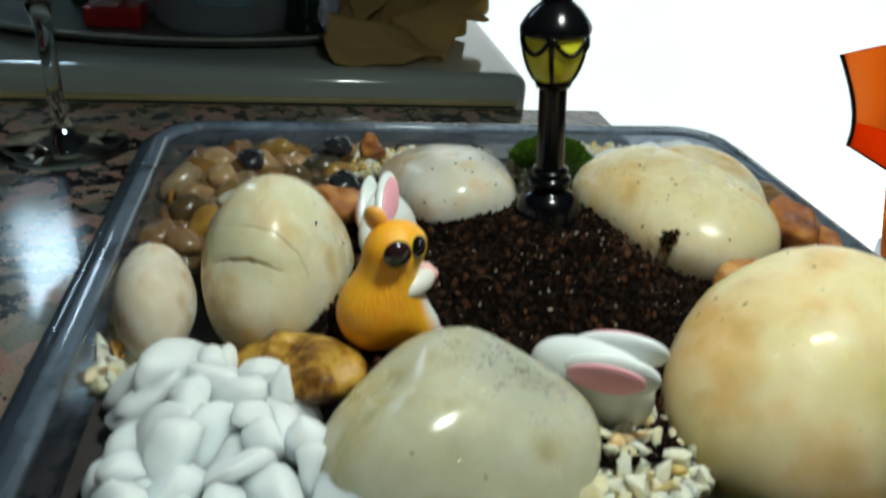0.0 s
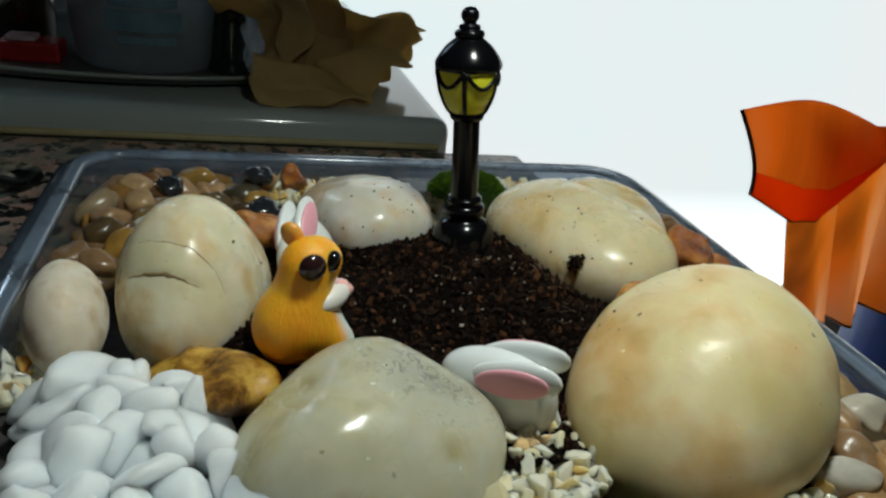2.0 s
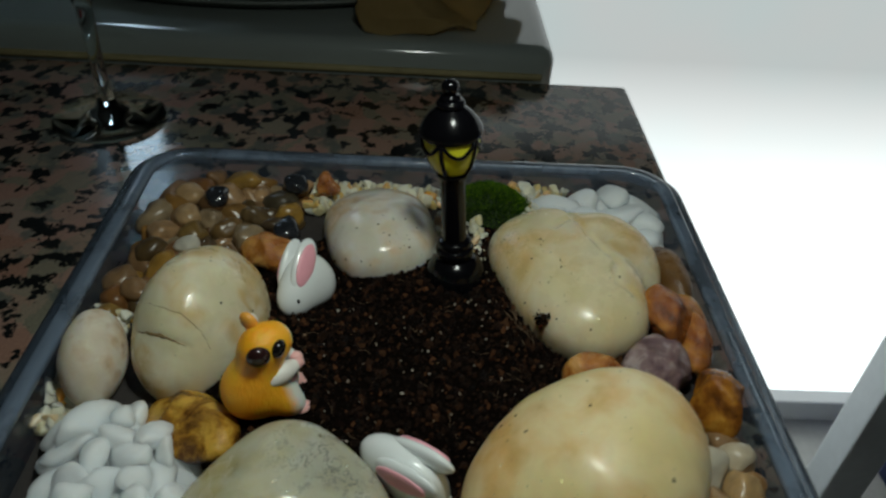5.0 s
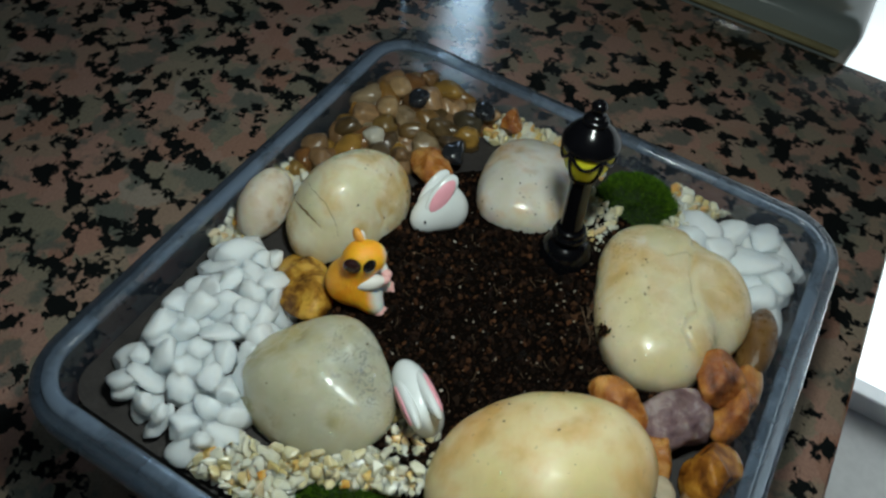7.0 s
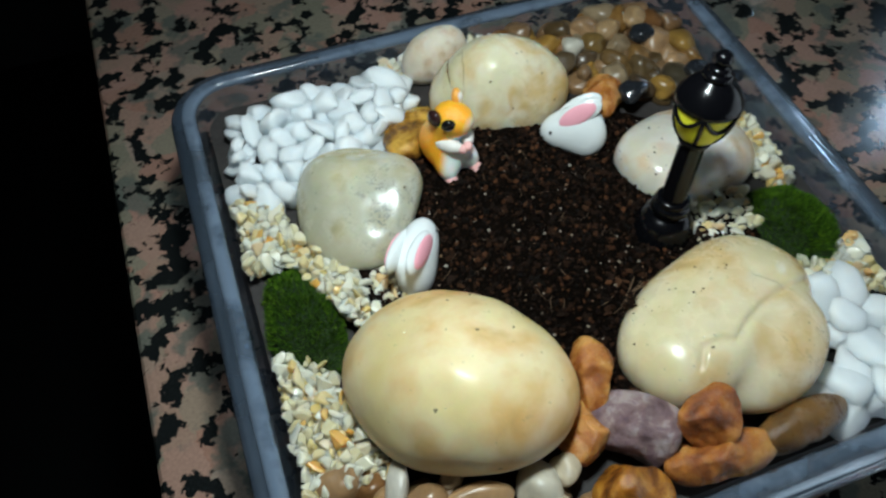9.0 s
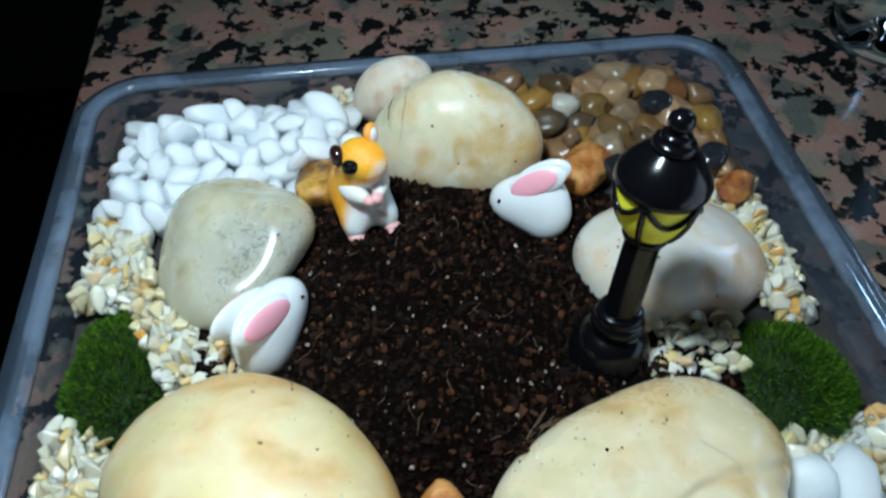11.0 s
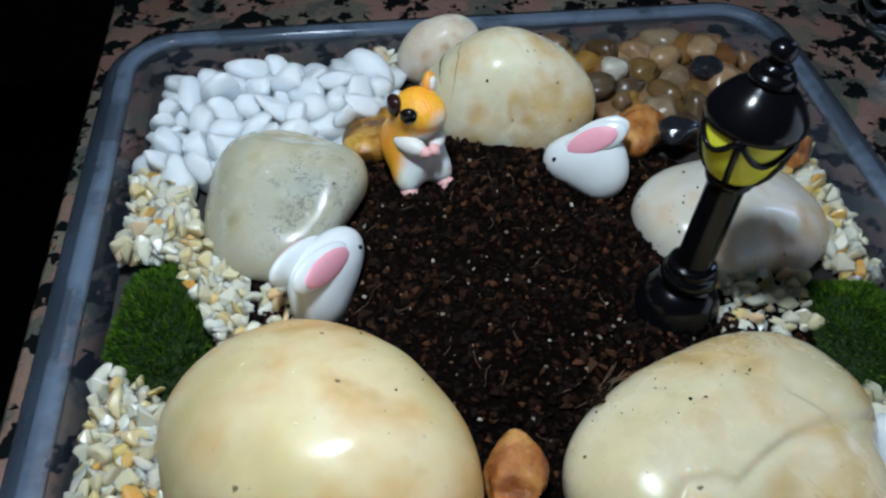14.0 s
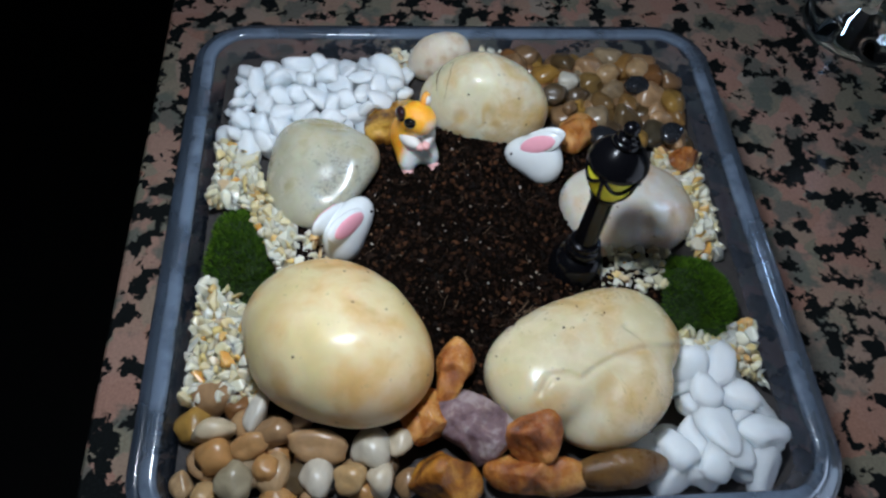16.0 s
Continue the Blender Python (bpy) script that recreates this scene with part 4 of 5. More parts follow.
def chip(verts, faces, x, y, z, size, rng):
    pts, tris = rng.choice(shapes)
    m = pose(x, y, z, rng.uniform(0, 360), rng.uniform(0, 360), rng.uniform(0, 360)) @ Matrix.Diagonal((size * rng.uniform(0.9, 1.4), size * rng.uniform(0.7, 1), size * rng.uniform(0.5, 0.8), 1))
    base = len(verts)
    verts.extend(tuple(m @ q) for q in pts)
    faces.extend([base + k for k in f] for f in tris)


V, F = [], []
sand = bmesh.new()
for poly, gap, z in (
    ([(-87, 42), (-74, 36), (-70, 20), (-64, 12), (-62, 2), (-72, 14), (-87, 14)], 2.2, 60.0),
    ([(-74, 12), (-60, 8), (-45, 5), (-42.5, -9), (-48, -15), (-62, -14), (-66, -6)], 2.0, 61.1),
    ([(-87, -14), (-74, -22), (-70, -40), (-66, -56), (-87, -56)], 2.2, 60.0),
    ([(72, 36), (87, 36), (87, -8), (80, -10), (74, 4)], 2.2, 58.0),
    ([(38, -10), (50, -8), (64, -10), (62, -22), (52, -24), (40, -22)], 2.2, 62.0),
    ([(60, -38), (87, -36), (87, -56), (76, -48), (62, -46)], 2.2, 60.0),
    ([(-24, 90), (0, 90), (20, 90), (18, 80), (-24, 80)], 2.4, 57.0),
):
    P = [(a * MM, b * MM) for a, b in poly]
    mid = [sum(q[k] for q in P) / len(P) for k in (0, 1)]
    sand.faces.new([sand.verts.new((mid[0] + 0.86 * (a - mid[0]), mid[1] + 0.86 * (b - mid[1]), (z - 2.2) * MM)) for a, b in P])
    for layer in (0, 1, 2):
        for x, y in scatter(P, gap * MM * (0.5 if layer == 0 else 1.15), rng, tries=2600):
            s = (1.7 if layer == 0 else rng.choice((1.8, 2.5, 3.0, 3.4))) * rng.uniform(0.85, 1.15) * MM
            chip(V, F, x, y, (z - 1.9 + 1.1 * layer + rng.uniform(-0.5, 0.5)) * MM, s, rng)
gravel = heap("quartz_gravel", V, F, chip_mat)
part("sand_bed", sand, varied("cream_sand", [(0.62, 0.56, 0.42)], 0.7, "Random", 0.9, 900, 0.35), gravel, "fine cream sand under the chips")
tagged(gravel, "loose white and yellow quartz chips between the stones", "gravel", kind="stuff")


# ---- moss ----
m, n, l, p = node_material("moss_green")
co = coords(n)
rnd = n.new("ShaderNodeNewGeometry").outputs["Random Per Island"]
c1 = ramp(n, l, rnd, [(0.0, (0.012, 0.040, 0.001)), (0.5, (0.038, 0.100, 0.003)), (0.9, (0.13, 0.23, 0.008))])
l.new(c1, p.inputs["Base Color"])
p.inputs["Roughness"].default_value = 0.8
p.inputs["Specular IOR Level"].default_value = 0.2
moss_mat = m


def moss(cx, cy, rx, ry, z, h, turn, seed, label):
    rng = random.Random(seed)
    root = tagged(empty("moss_clump", (cx * MM, cy * MM, (z - h) * MM)), label, "moss")
    bm = bmesh.new()
    bmesh.ops.create_icosphere(bm, subdivisions=4, radius=1)
    for v in bm.verts:
        d = v.co.copy()
        s = 1 + 0.14 * noise.noise(d * 2 + Vector((seed, 0, 0)))
        v.co = Vector((d.x * rx * s, d.y * ry * s, max(d.z, -0.5) * h * (1 + 0.2 * noise.noise(d * 4 + Vector((seed, 3, 0)))))) * 0.94 * MM
    part("cushion", bm, plain("moss_base", (0.014, 0.03, 0.004), 0.9, grain=0.4, scale=800, bump=0.8), root)
    V, F = [], []
    for _ in range(8500):
        a, d = rng.uniform(0, 6.283), math.sqrt(rng.random())
        u = Vector((d * math.cos(a), d * math.sin(a), math.sqrt(max(0, 1 - d * d))))
        s = 1 + 0.14 * noise.noise(u * 2 + Vector((seed, 0, 0)))
        b = Vector((u.x * rx * s, u.y * ry * s, u.z * h * (1 + 0.2 * noise.noise(u * 4 + Vector((seed, 3, 0)))))) * 0.92 * MM
        nrm = Vector((u.x / rx, u.y / ry, u.z / h)).normalized() + Vector((rng.uniform(-0.5, 0.5), rng.uniform(-0.5, 0.5), rng.uniform(0, 0.6)))
        nrm.normalize()
        side = nrm.cross(Vector((rng.uniform(-1, 1), rng.uniform(-1, 1), rng.uniform(-1, 1)))).normalized()
        ln, w = rng.uniform(0.9, 2.2) * MM, rng.uniform(0.08, 0.15) * MM
        k = len(V)
        bend = side.cross(nrm) * ln * rng.uniform(-0.3, 0.3)
        V += [tuple(b - side * w), tuple(b + side * w), tuple(b + nrm * ln * 0.6 + side * w * 0.8 + bend * 0.4), tuple(b + nrm * ln * 0.6 - side * w * 0.8 + bend * 0.4), tuple(b + nrm * ln + bend)]
        F += [[k, k + 1, k + 2, k + 3], [k + 3, k + 2, k + 4]]
    heap("nap", V, F, moss_mat, root)["kind"] = "stuff"
    root.rotation_euler = (0, 0, radians(turn))


moss(-76.0, -5.5, 11.5, 20.0, 63.5, 9.0, 4, 31, "dense dark green moss cushion by the rim")
moss(71.6, -26.0, 12.2, 15.4, 69.0, 11.0, 11, 32, "dense dark green moss cushion beside the lamp post")


# ---- lamp post ----
def lamp_post():
    root = tagged(empty("lamp_post", (33.4 * MM, -14.2 * MM, 60.0 * MM)), "miniature glossy black street lamp with yellow lantern panes", "lamp post")
    up = Vector((3.4, 5.6, 64)).normalized()
    root.rotation_mode = "QUATERNION"
    root.rotation_quaternion = up.to_track_quat("Z", "Y") @ Euler((0, 0, 0)).to_quaternion()

    def turned(name, prof, mat, label="", parent=root, seg=48):
        bm = bmesh.new()
        lathe(bm, [(r * MM, z * 0.978 * MM) for r, z in prof], seg)
        return part(name, bm, mat, parent, label)
    turned("base", [(0, -1), (9.2, -1), (9.6, 0.5), (9.4, 2.2), (9.0, 3.4), (8.7, 4.6), (8.2, 6.4), (7.2, 8.2), (5.6, 9.6), (4.6, 10.2), (4.5, 11)], black_mat)
    turned("collar", [(4.2, 10.6), (5.2, 10.9), (5.7, 11.8), (5.8, 13), (5.3, 13.9), (4.4, 14.3), (4.9, 15.0), (5.0, 15.6), (4.4, 16.2), (3.4, 16.3)], black_mat)
    turned("post", [(3.65, 15), (3.6, 25), (3.5, 38.5), (3.5, 39)], black_mat)
    turned("lantern_ring", [(3.3, 37.8), (4.3, 38.1), (4.6, 39.0), (4.5, 39.8), (4.0, 40.2)], black_mat)
    lantern = turned("lantern", [(3.9, 39.8), (4.9, 40.6), (6.2, 43.0), (7.2, 46.0), (7.7, 49.0), (7.9, 51.8)], yellow_mat, "yellow painted lantern panes")
    prof = [(3.9, 39.8), (4.9, 40.6), (6.2, 43.0), (7.2, 46.0), (7.7, 49.0), (7.9, 51.8)]
    for k in range(5):
        a = radians(153 + 72 * k)
        bm = bmesh.new()
        tube(bm, [((r + 0.1) * MM * math.cos(a), (r + 0.1) * MM * math.sin(a), z * 0.978 * MM) for r, z in prof], 0.62 * MM, 8)
        part("lantern_bar", bm, black_mat, lantern, "black lantern bar")
        bm = bmesh.new()
        pts = []
        for j in range(13):
            u = j / 12
            b = a + radians(72) * u
            z = 51.6 - 4.4 * math.sin(math.pi * u)
            r = np.interp(z, [q[1] for q in prof], [q[0] for q in prof]) + 0.25
            pts.append((r * MM * math.cos(b), r * MM * math.sin(b), z * 0.978 * MM))
        tube(bm, pts, 0.55 * MM, 8)
        part("garland", bm, black_mat, lantern, "black painted garland")
    turned("cap", [(7.4, 51.4), (8.4, 51.3), (8.7, 52.0), (8.7, 52.9), (8.4, 53.7), (7.7, 54.9), (6.8, 56.2), (5.8, 57.4), (4.5, 58.5), (3.6, 59.2), (3.2, 59.6)], black_mat)
    turned("finial", [(3.2, 59.2), (3.8, 59.5), (3.9, 60.4), (3.5, 61.1), (2.6, 61.3), (2.9, 61.9), (2.5, 62.5), (1.5, 62.8), (1.7, 63.2), (2.2, 64.0), (2.35, 64.9), (2.1, 65.9), (1.3, 66.7), (0, 67)], black_mat)


lamp_post()


# ---- figurines ----
def rodent():
    """A sitting rodent, facing its own +x, feet at z = 0; millimetres."""
    HEAD = 24
    fur, n, l, p = node_material("orange_white_fur")
    co = coords(n)
    xyz = n.new("ShaderNodeSeparateXYZ")
    l.new(co, xyz.inputs[0])
    edge = n.new("ShaderNodeMapRange")           # the white belly's edge lies further forward on the head
    edge.inputs[1].default_value, edge.inputs[2].default_value, edge.inputs[3].default_value, edge.inputs[4].default_value = 0.0150, 0.0185, 0.0026, 0.0100
    l.new(xyz.outputs[2], edge.inputs[0])
    ahead = n.new("ShaderNodeVectorMath")        # along the turned head
    ahead.operation = "DOT_PRODUCT"
    ahead.inputs[1].default_value = (math.cos(radians(HEAD)), math.sin(radians(HEAD)), 0)
    l.new(co, ahead.inputs[0])
    high = n.new("ShaderNodeMapRange")
    high.inputs[1].default_value, high.inputs[2].default_value = 0.0150, 0.0185
    l.new(xyz.outputs[2], high.inputs[0])
    way = n.new("ShaderNodeMix")
    l.new(high.outputs[0], way.inputs[0])
    side = n.new("ShaderNodeVectorMath")         # the belly's edge, turned a little
    side.operation = "DOT_PRODUCT"
    side.inputs[1].default_value = (0.80, 0.56, 0)
    l.new(co, side.inputs[0])
    l.new(side.outputs["Value"], way.inputs[2])
    l.new(ahead.outputs["Value"], way.inputs[3])
    sub = n.new("ShaderNodeMath")
    sub.operation = "SUBTRACT"
    l.new(way.outputs[0], sub.inputs[0])
    l.new(edge.outputs[0], sub.inputs[1])
    wob = n.new("ShaderNodeMath")
    wob.operation = "MULTIPLY_ADD"
    l.new(noise_tex(n, l, co, 300, 3), wob.inputs[0])
    wob.inputs[1].default_value = 0.002
    l.new(sub.outputs[0], wob.inputs[2])
    soft = n.new("ShaderNodeMapRange")
    soft.inputs[1].default_value, soft.inputs[2].default_value = -0.0004, 0.0028
    l.new(wob.outputs[0], soft.inputs[0])
    orange_c = ramp(n, l, noise_tex(n, l, co, 130, 3), [(0.35, (0.95, 0.38, 0.012)), (0.7, (0.98, 0.50, 0.030))])
    l.new(mix_rgb(n, l, soft.outputs[0], orange_c, (0.74, 0.76, 0.74)), p.inputs["Base Color"])
    p.inputs["Roughness"].default_value = 0.4
    p.inputs["Subsurface Weight"].default_value = 0.35
    p.inputs["Subsurface Scale"].default_value = 0.004
    stretch = n.new("ShaderNodeVectorMath")
    stretch.operation = "MULTIPLY"
    stretch.inputs[1].default_value = (1, 1, 0.16)
    l.new(co, stretch.inputs[0])
    add_bump(n, l, p, noise_tex(n, l, stretch.outputs[0], 1500, 3), 0.55, 0.0006)
    orange = plain("orange_ear", (0.80, 0.36, 0.05), 0.4, grain=0.08)
    white = plain("white_resin", (0.76, 0.73, 0.68), 0.4, grain=0.04)
    pink = plain("pink_resin", (0.80, 0.45, 0.42), 0.4, grain=0.06)
    eye = plain("black_eye", (0.005, 0.005, 0.005), 0.12, grain=0.1, coat=0.2)
    brown = plain("dark_brown_gloss", (0.025, 0.010, 0.010), 0.14, grain=0.2, coat=0.2)
    ca, sa = math.cos(radians(HEAD)), math.sin(radians(HEAD))

    def h(x, y, z):
        return x * ca - y * sa, x * sa + y * ca, z
    lobes = [((1.6, 0.2, 12.4), (6.0, 6.2, 7.0), (0, 0, 0)), ((-1.6, 0, 6.8), (7.3, 7.2, 8.2), (0, -12, 0)), ((4.0, 0, 6.2), (6.0, 7.0, 6.6), (0, 0, 0)), ((2.8, 0.8, 20.0), (6.0, 5.7, 5.2), (0, -6, HEAD)), ((6.5, 2.4, 19.9), (3.2, 3.4, 3.1), (0, -6, HEAD)), ((8.2, 4.6, 3.4), (3.2, 2.8, 3.2), (0, 0, 0)), ((8.2, -4.6, 3.4), (3.2, 2.8, 3.2), (0, 0, 0))]
    bm, c = stone_mesh(lobes, 3.6, 3, 0.12)
    for v in bm.verts:
        v.co += c

    def b(c, r, e=(0, 0, 0), mat=0, level=3):
        ball(bm, [v * MM for v in c], [v * MM for v in r], e, mat, level)
    b((9.3, 3.7, 20.6), (0.6, 0.8, 0.6), (0, 0, HEAD), 3)
    b((0.6, 4.8, 24.8), (1.6, 2.4, 2.9), (-24, -10, 20 + HEAD), 1)
    b((1.2, 5.0, 25.0), (1.4, 1.7, 2.1), (-24, -10, 20 + HEAD), 2)
    b((6.2, -2.8, 21.5), (2.4, 1.7, 2.4), (20, 0, 35 + HEAD), 4)
    b((1.3, -4.5, 21.7), (2.9, 1.9, 2.8), (0, 0, 0), 5)
    b((6.6, -3.0, 13.2), (5.0, 2.5, 2.4), (0, -6, 26), 2)
    b((5.8, 4.2, 13.2), (5.4, 2.6, 2.5), (0, -6, -24), 2)
    b((10.6, -0.9, 13.4), (1.9, 1.5, 1.4), (0, 0, 20), 3)
    b((10.6, 1.6, 13.3), (1.9, 1.5, 1.4), (0, 0, -20), 3)
    for s in (-1, 1):
        b((10.4, s * 4.9, 1.5), (2.6, 2.2, 1.8), (0, 0, s * 8), 3)
        for k in (-1, 0, 1):
            b((12.5, s * 5.1 + k * 1.3, 1.2), (1.0, 0.7, 0.9), (0, 0, 0), 3, 2)
    ob = part("rodent_figurine", bm, [fur, orange, white, pink, eye, brown])
    ob.matrix_basis = pose(-18.7 * MM, 36.0 * MM, 61.6 * MM, 0, 0, -72) @ Matrix.Diagonal((0.96, 0.96, 0.98, 1))
    return tagged(ob, "orange and white resin rodent figurine sitting on the soil", "figurine")


rodent()


def rabbit_mesh():
    white = plain("white_glossy_resin", (0.82, 0.85, 0.85), 0.25, grain=0.03, coat=0.3)
    pink = plain("pink_ear_paint", (0.90, 0.42, 0.50), 0.4, grain=0.05)
    eye = plain("black_eye_dot", (0.008, 0.008, 0.008), 0.3, grain=0.1)
    # body: a flat drop, round behind and pointed at the head (+x); the ears lie along its sides
    bm, c = stone_mesh([((-4.3, 0, 5.9), (6.8, 5.1, 7.6), (0, 0, 0)), ((5.0, 0, 5.4), (5.4, 3.6, 4.6), (0, 8, 0)), ((2.2, 0, 9.8), (6.6, 3.0, 3.7), (0, 43, 0))], 6.0, 1, 0.05)
    for v in bm.verts:
        v.co += c
        v.co.z = max(v.co.z, -0.0014)
    cheek = max((abs(v.co.y) for v in bm.verts if abs(v.co.x - 0.0080) < 0.0006 and abs(v.co.z - 0.0058) < 0.0007), default=0.003) / MM
    for s in (-1, 1):
        root, tip = Vector((7.5, s * 3.0, 7.6)), Vector((-6.4, s * 2.9, 20.2))
        x = (tip - root).normalized()
        z = Vector((0.10, s * 0.96, 0.04))
        z = (z - x * z.dot(x)).normalized()
        turn = Matrix((x, z.cross(x), z)).transposed().to_4x4()
        for mid, rad, mat in (((root + tip) / 2, (8.7, 3.8, 1.9), 0), ((root + tip) / 2 + z * 1.4 - x * 0.1, (6.8, 3.0, 0.85), 1)):
            made = bmesh.ops.create_icosphere(bm, subdivisions=4, radius=1)
            for v in made["verts"]:
                k = 1 + (0.16 if v.co.x > 0 else 0.05) * v.co.x * (1 if mat == 0 else 0)      # a little wider towards the tip
                v.co = mid * MM + turn @ Vector((v.co.x * rad[0], v.co.y * rad[1] * k, v.co.z * rad[2])) * MM
                for f in v.link_faces:
                    f.material_index = mat
        ball(bm, (8.0 * MM, s * cheek * MM, 5.8 * MM), (0.7 * MM, 0.4 * MM, 0.7 * MM), (0, 0, s * 30), 2, 2)
    me = bpy.data.meshes.new("rabbit_figurine")
    bm.to_mesh(me)
    bm.free()
    me.polygons.foreach_set("use_smooth", [True] * len(me.polygons))
    for mat in (white, pink, eye):
        me.materials.append(mat)
    return me


rabbit_me = rabbit_mesh()
for x, y, z, tilt, roll, turn, big, where in ((23.6, 28.2, 57.1, 25.5, -4.1, 147.1, 0.96, "by the brown stone"), (-37.5, 0.6, 59.8, -14.0, -25.0, 60.8, 1.04, "beside the grey stone")):
    ob = new("rabbit_figurine", rabbit_me)
    ob.matrix_basis = pose(x * MM, y * MM, z * MM, tilt, roll, turn) @ Matrix.Diagonal((big, big, big, 1))
    tagged(ob, "glossy white resin rabbit with pink ears " + where, "figurine", group="rabbit figurines on the soil")


# ---- things beyond the box ----
def wine_glass():
    root = tagged(empty("wine_glass", (0.231, 0.169, 0.0)), "clear stemmed wine glass standing on the granite", "glass")
    g = glass_material("pale_clear_glass")
    bm = bmesh.new()
    lathe(bm, [(0, 0.0008), (0.029, 0.0008), (0.030, 0.0016), (0.029, 0.0026), (0.015, 0.0042), (0.006, 0.008), (0.0040, 0.016), (0.0036, 0.04), (0.004, 0.062), (0.006, 0.070), (0, 0.071)], 48)
    part("foot", bm, g, root).visible_shadow = False
    bm = bmesh.new()
    lathe(bm, [(0, 0.071), (0.010, 0.073), (0.024, 0.085), (0.033, 0.105), (0.036, 0.125), (0.033, 0.150), (0.0315, 0.150), (0.0345, 0.125), (0.0315, 0.106), (0.0225, 0.0865), (0.009, 0.0755), (0, 0.074)], 48)
    part("bowl", bm, g, root).visible_shadow = False


wine_glass()

sink = structure(empty("sink_top", (0, 0, 0)), "white enamel sink top with a rounded raised edge beside the granite", "sink")
bm = bmesh.new()
add_box(bm, 0.307, 0.84, -0.088, 0.95, -0.05, 0.019, 0.012, 5)
part("enamel_top", bm, white_enamel, sink)
bm = bmesh.new()
add_box(bm, 0.304, 0.309, -0.080, 0.94, 0.0, 0.004, 0.0015)
part("sealant", bm, plain("yellowed_sealant", (0.42, 0.36, 0.18), 0.6, grain=0.25, scale=90), sink, "yellowed sealant line")
bm = bmesh.new()
add_box(bm, 0.32, 0.84, -0.07, 0.94, -0.9, -0.051)
part("cabinet_body", bm, cabinet_mat, sink, "dark cabinet under the sink", smooth=False)

tray = tagged(empty("tray", (0.45, 0.13, 0.0192)), "dull grey-green oval tray lying on the white sink top", "tray")
bm = bmesh.new()
lathe(bm, [(0, 0.001), (0.09, 0.001), (0.105, 0.004), (0.112, 0.008), (0.114, 0.008), (0.107, 0.0025), (0.092, 0.0), (0, 0.0)], 56, Matrix.Diagonal((0.95, 1.5, 1, 1)))
part("dish", bm, plain("dull_green_tray", (0.13, 0.15, 0.13), 0.35, grain=0.2, scale=60), tray)

bm = bmesh.new()
lathe(bm, [(0.110, 0.0075), (0.113, 0.0095), (0.1155, 0.0095), (0.116, 0.0078), (0.1135, 0.0068), (0.110, 0.0075)], 56, Matrix.Diagonal((0.95, 1.5, 1, 1)))
part("tray_rim", bm, plain("pale_tray_rim", (0.30, 0.33, 0.30), 0.35, grain=0.15, scale=60), tray, "paler rolled rim")

tub = tagged(empty("plastic_tub", (0.425, 0.108, 0.0205)), "cloudy translucent plastic tub with a faded blue print", "tub")
bm = bmesh.new()
lathe(bm, [(0, 0.0), (0.044, 0.0), (0.047, 0.003), (0.060, 0.12), (0.062, 0.122), (0.062, 0.126), (0.0585, 0.126), (0.0455, 0.004), (0, 0.0025)], 64)
part("tub_wall", bm, clear_plastic("cloudy_plastic", (0.80, 0.86, 0.90), 0.12, 0.4, (0.93, 0.96, 0.98), 0.85), tub)
print_mat = plain("faded_blue_print", (0.22, 0.36, 0.45), 0.5, grain=0.3, scale=60)
for z0, z1, s0, s1 in ((0.044, 0.050, -24, 22), (0.028, 0.041, -27, 26), (0.020, 0.025, -20, 22)):
    bm = bmesh.new()
    for k in range(12):
        a0, a1 = (radians(184 + s0 + (s1 - s0) * (k + e) / 12) for e in (0, 1))
        q = []
        for a, z in ((a0, z0), (a1, z0), (a1, z1), (a0, z1)):
            r = 0.0472 + 0.013 * (z - 0.003) / 0.117 + 0.0009
            q.append(bm.verts.new((r * math.cos(a), r * math.sin(a), z)))
        bm.faces.new(q)
    part("print_bar", bm, print_mat, tub, "faded blue print")

red_box = tagged(empty("red_box", (0.405, 0.178, 0.0205)), "small red packet with a pale top on the tray", "packet")
bm = bmesh.new()
add_box(bm, -0.012, 0.014, -0.018, 0.018, 0.0, 0.013, 0.002)
part("packet", bm, plain("red_card", (0.45, 0.015, 0.02), 0.4, grain=0.15, scale=80), red_box, smooth=False)
bm = bmesh.new()
add_box(bm, -0.010, 0.006, -0.004, 0.014, 0.0131, 0.0165, 0.0012)
part("label_strip", bm, plain("pale_pink_card", (0.65, 0.45, 0.48), 0.5), red_box, smooth=False)

jar = tagged(empty("spice_jar", (0.47, 0.200, 0.0205)), "dark brown jar with bright reflections behind the red packet", "jar")
bm = bmesh.new()
lathe(bm, [(0, 0), (0.022, 0), (0.024, 0.003), (0.024, 0.055), (0.019, 0.063), (0.018, 0.07), (0, 0.07)], 40)
part("jar_body", bm, plain("dark_brown_glass", (0.03, 0.015, 0.01), 0.08, grain=0.5, scale=150, bump=0.8, coat=0.8), jar)
bm = bmesh.new()
lathe(bm, [(0, 0.0702), (0.02, 0.0702), (0.02, 0.084), (0, 0.085)], 40)
part("lid", bm, plain("red_lid", (0.35, 0.02, 0.02), 0.35), jar, "red lid")

bottle = tagged(empty("green_bottle", (0.405, 0.052, 0.0205)), "small dark green glass bottle beside the tub", "bottle")
bm = bmesh.new()
lathe(bm, [(0, 0), (0.014, 0), (0.0155, 0.002), (0.013, 0.012), (0.0115, 0.035), (0.010, 0.045), (0, 0.046)], 36)
part("bottle_body", bm, plain("dark_green_glass", (0.012, 0.028, 0.02), 0.12, grain=0.3, coat=0.6), bottle)
bm = bmesh.new()
lathe(bm, [(0, 0.0462), (0.0125, 0.0462), (0.013, 0.05), (0.0125, 0.060), (0, 0.061)], 36)
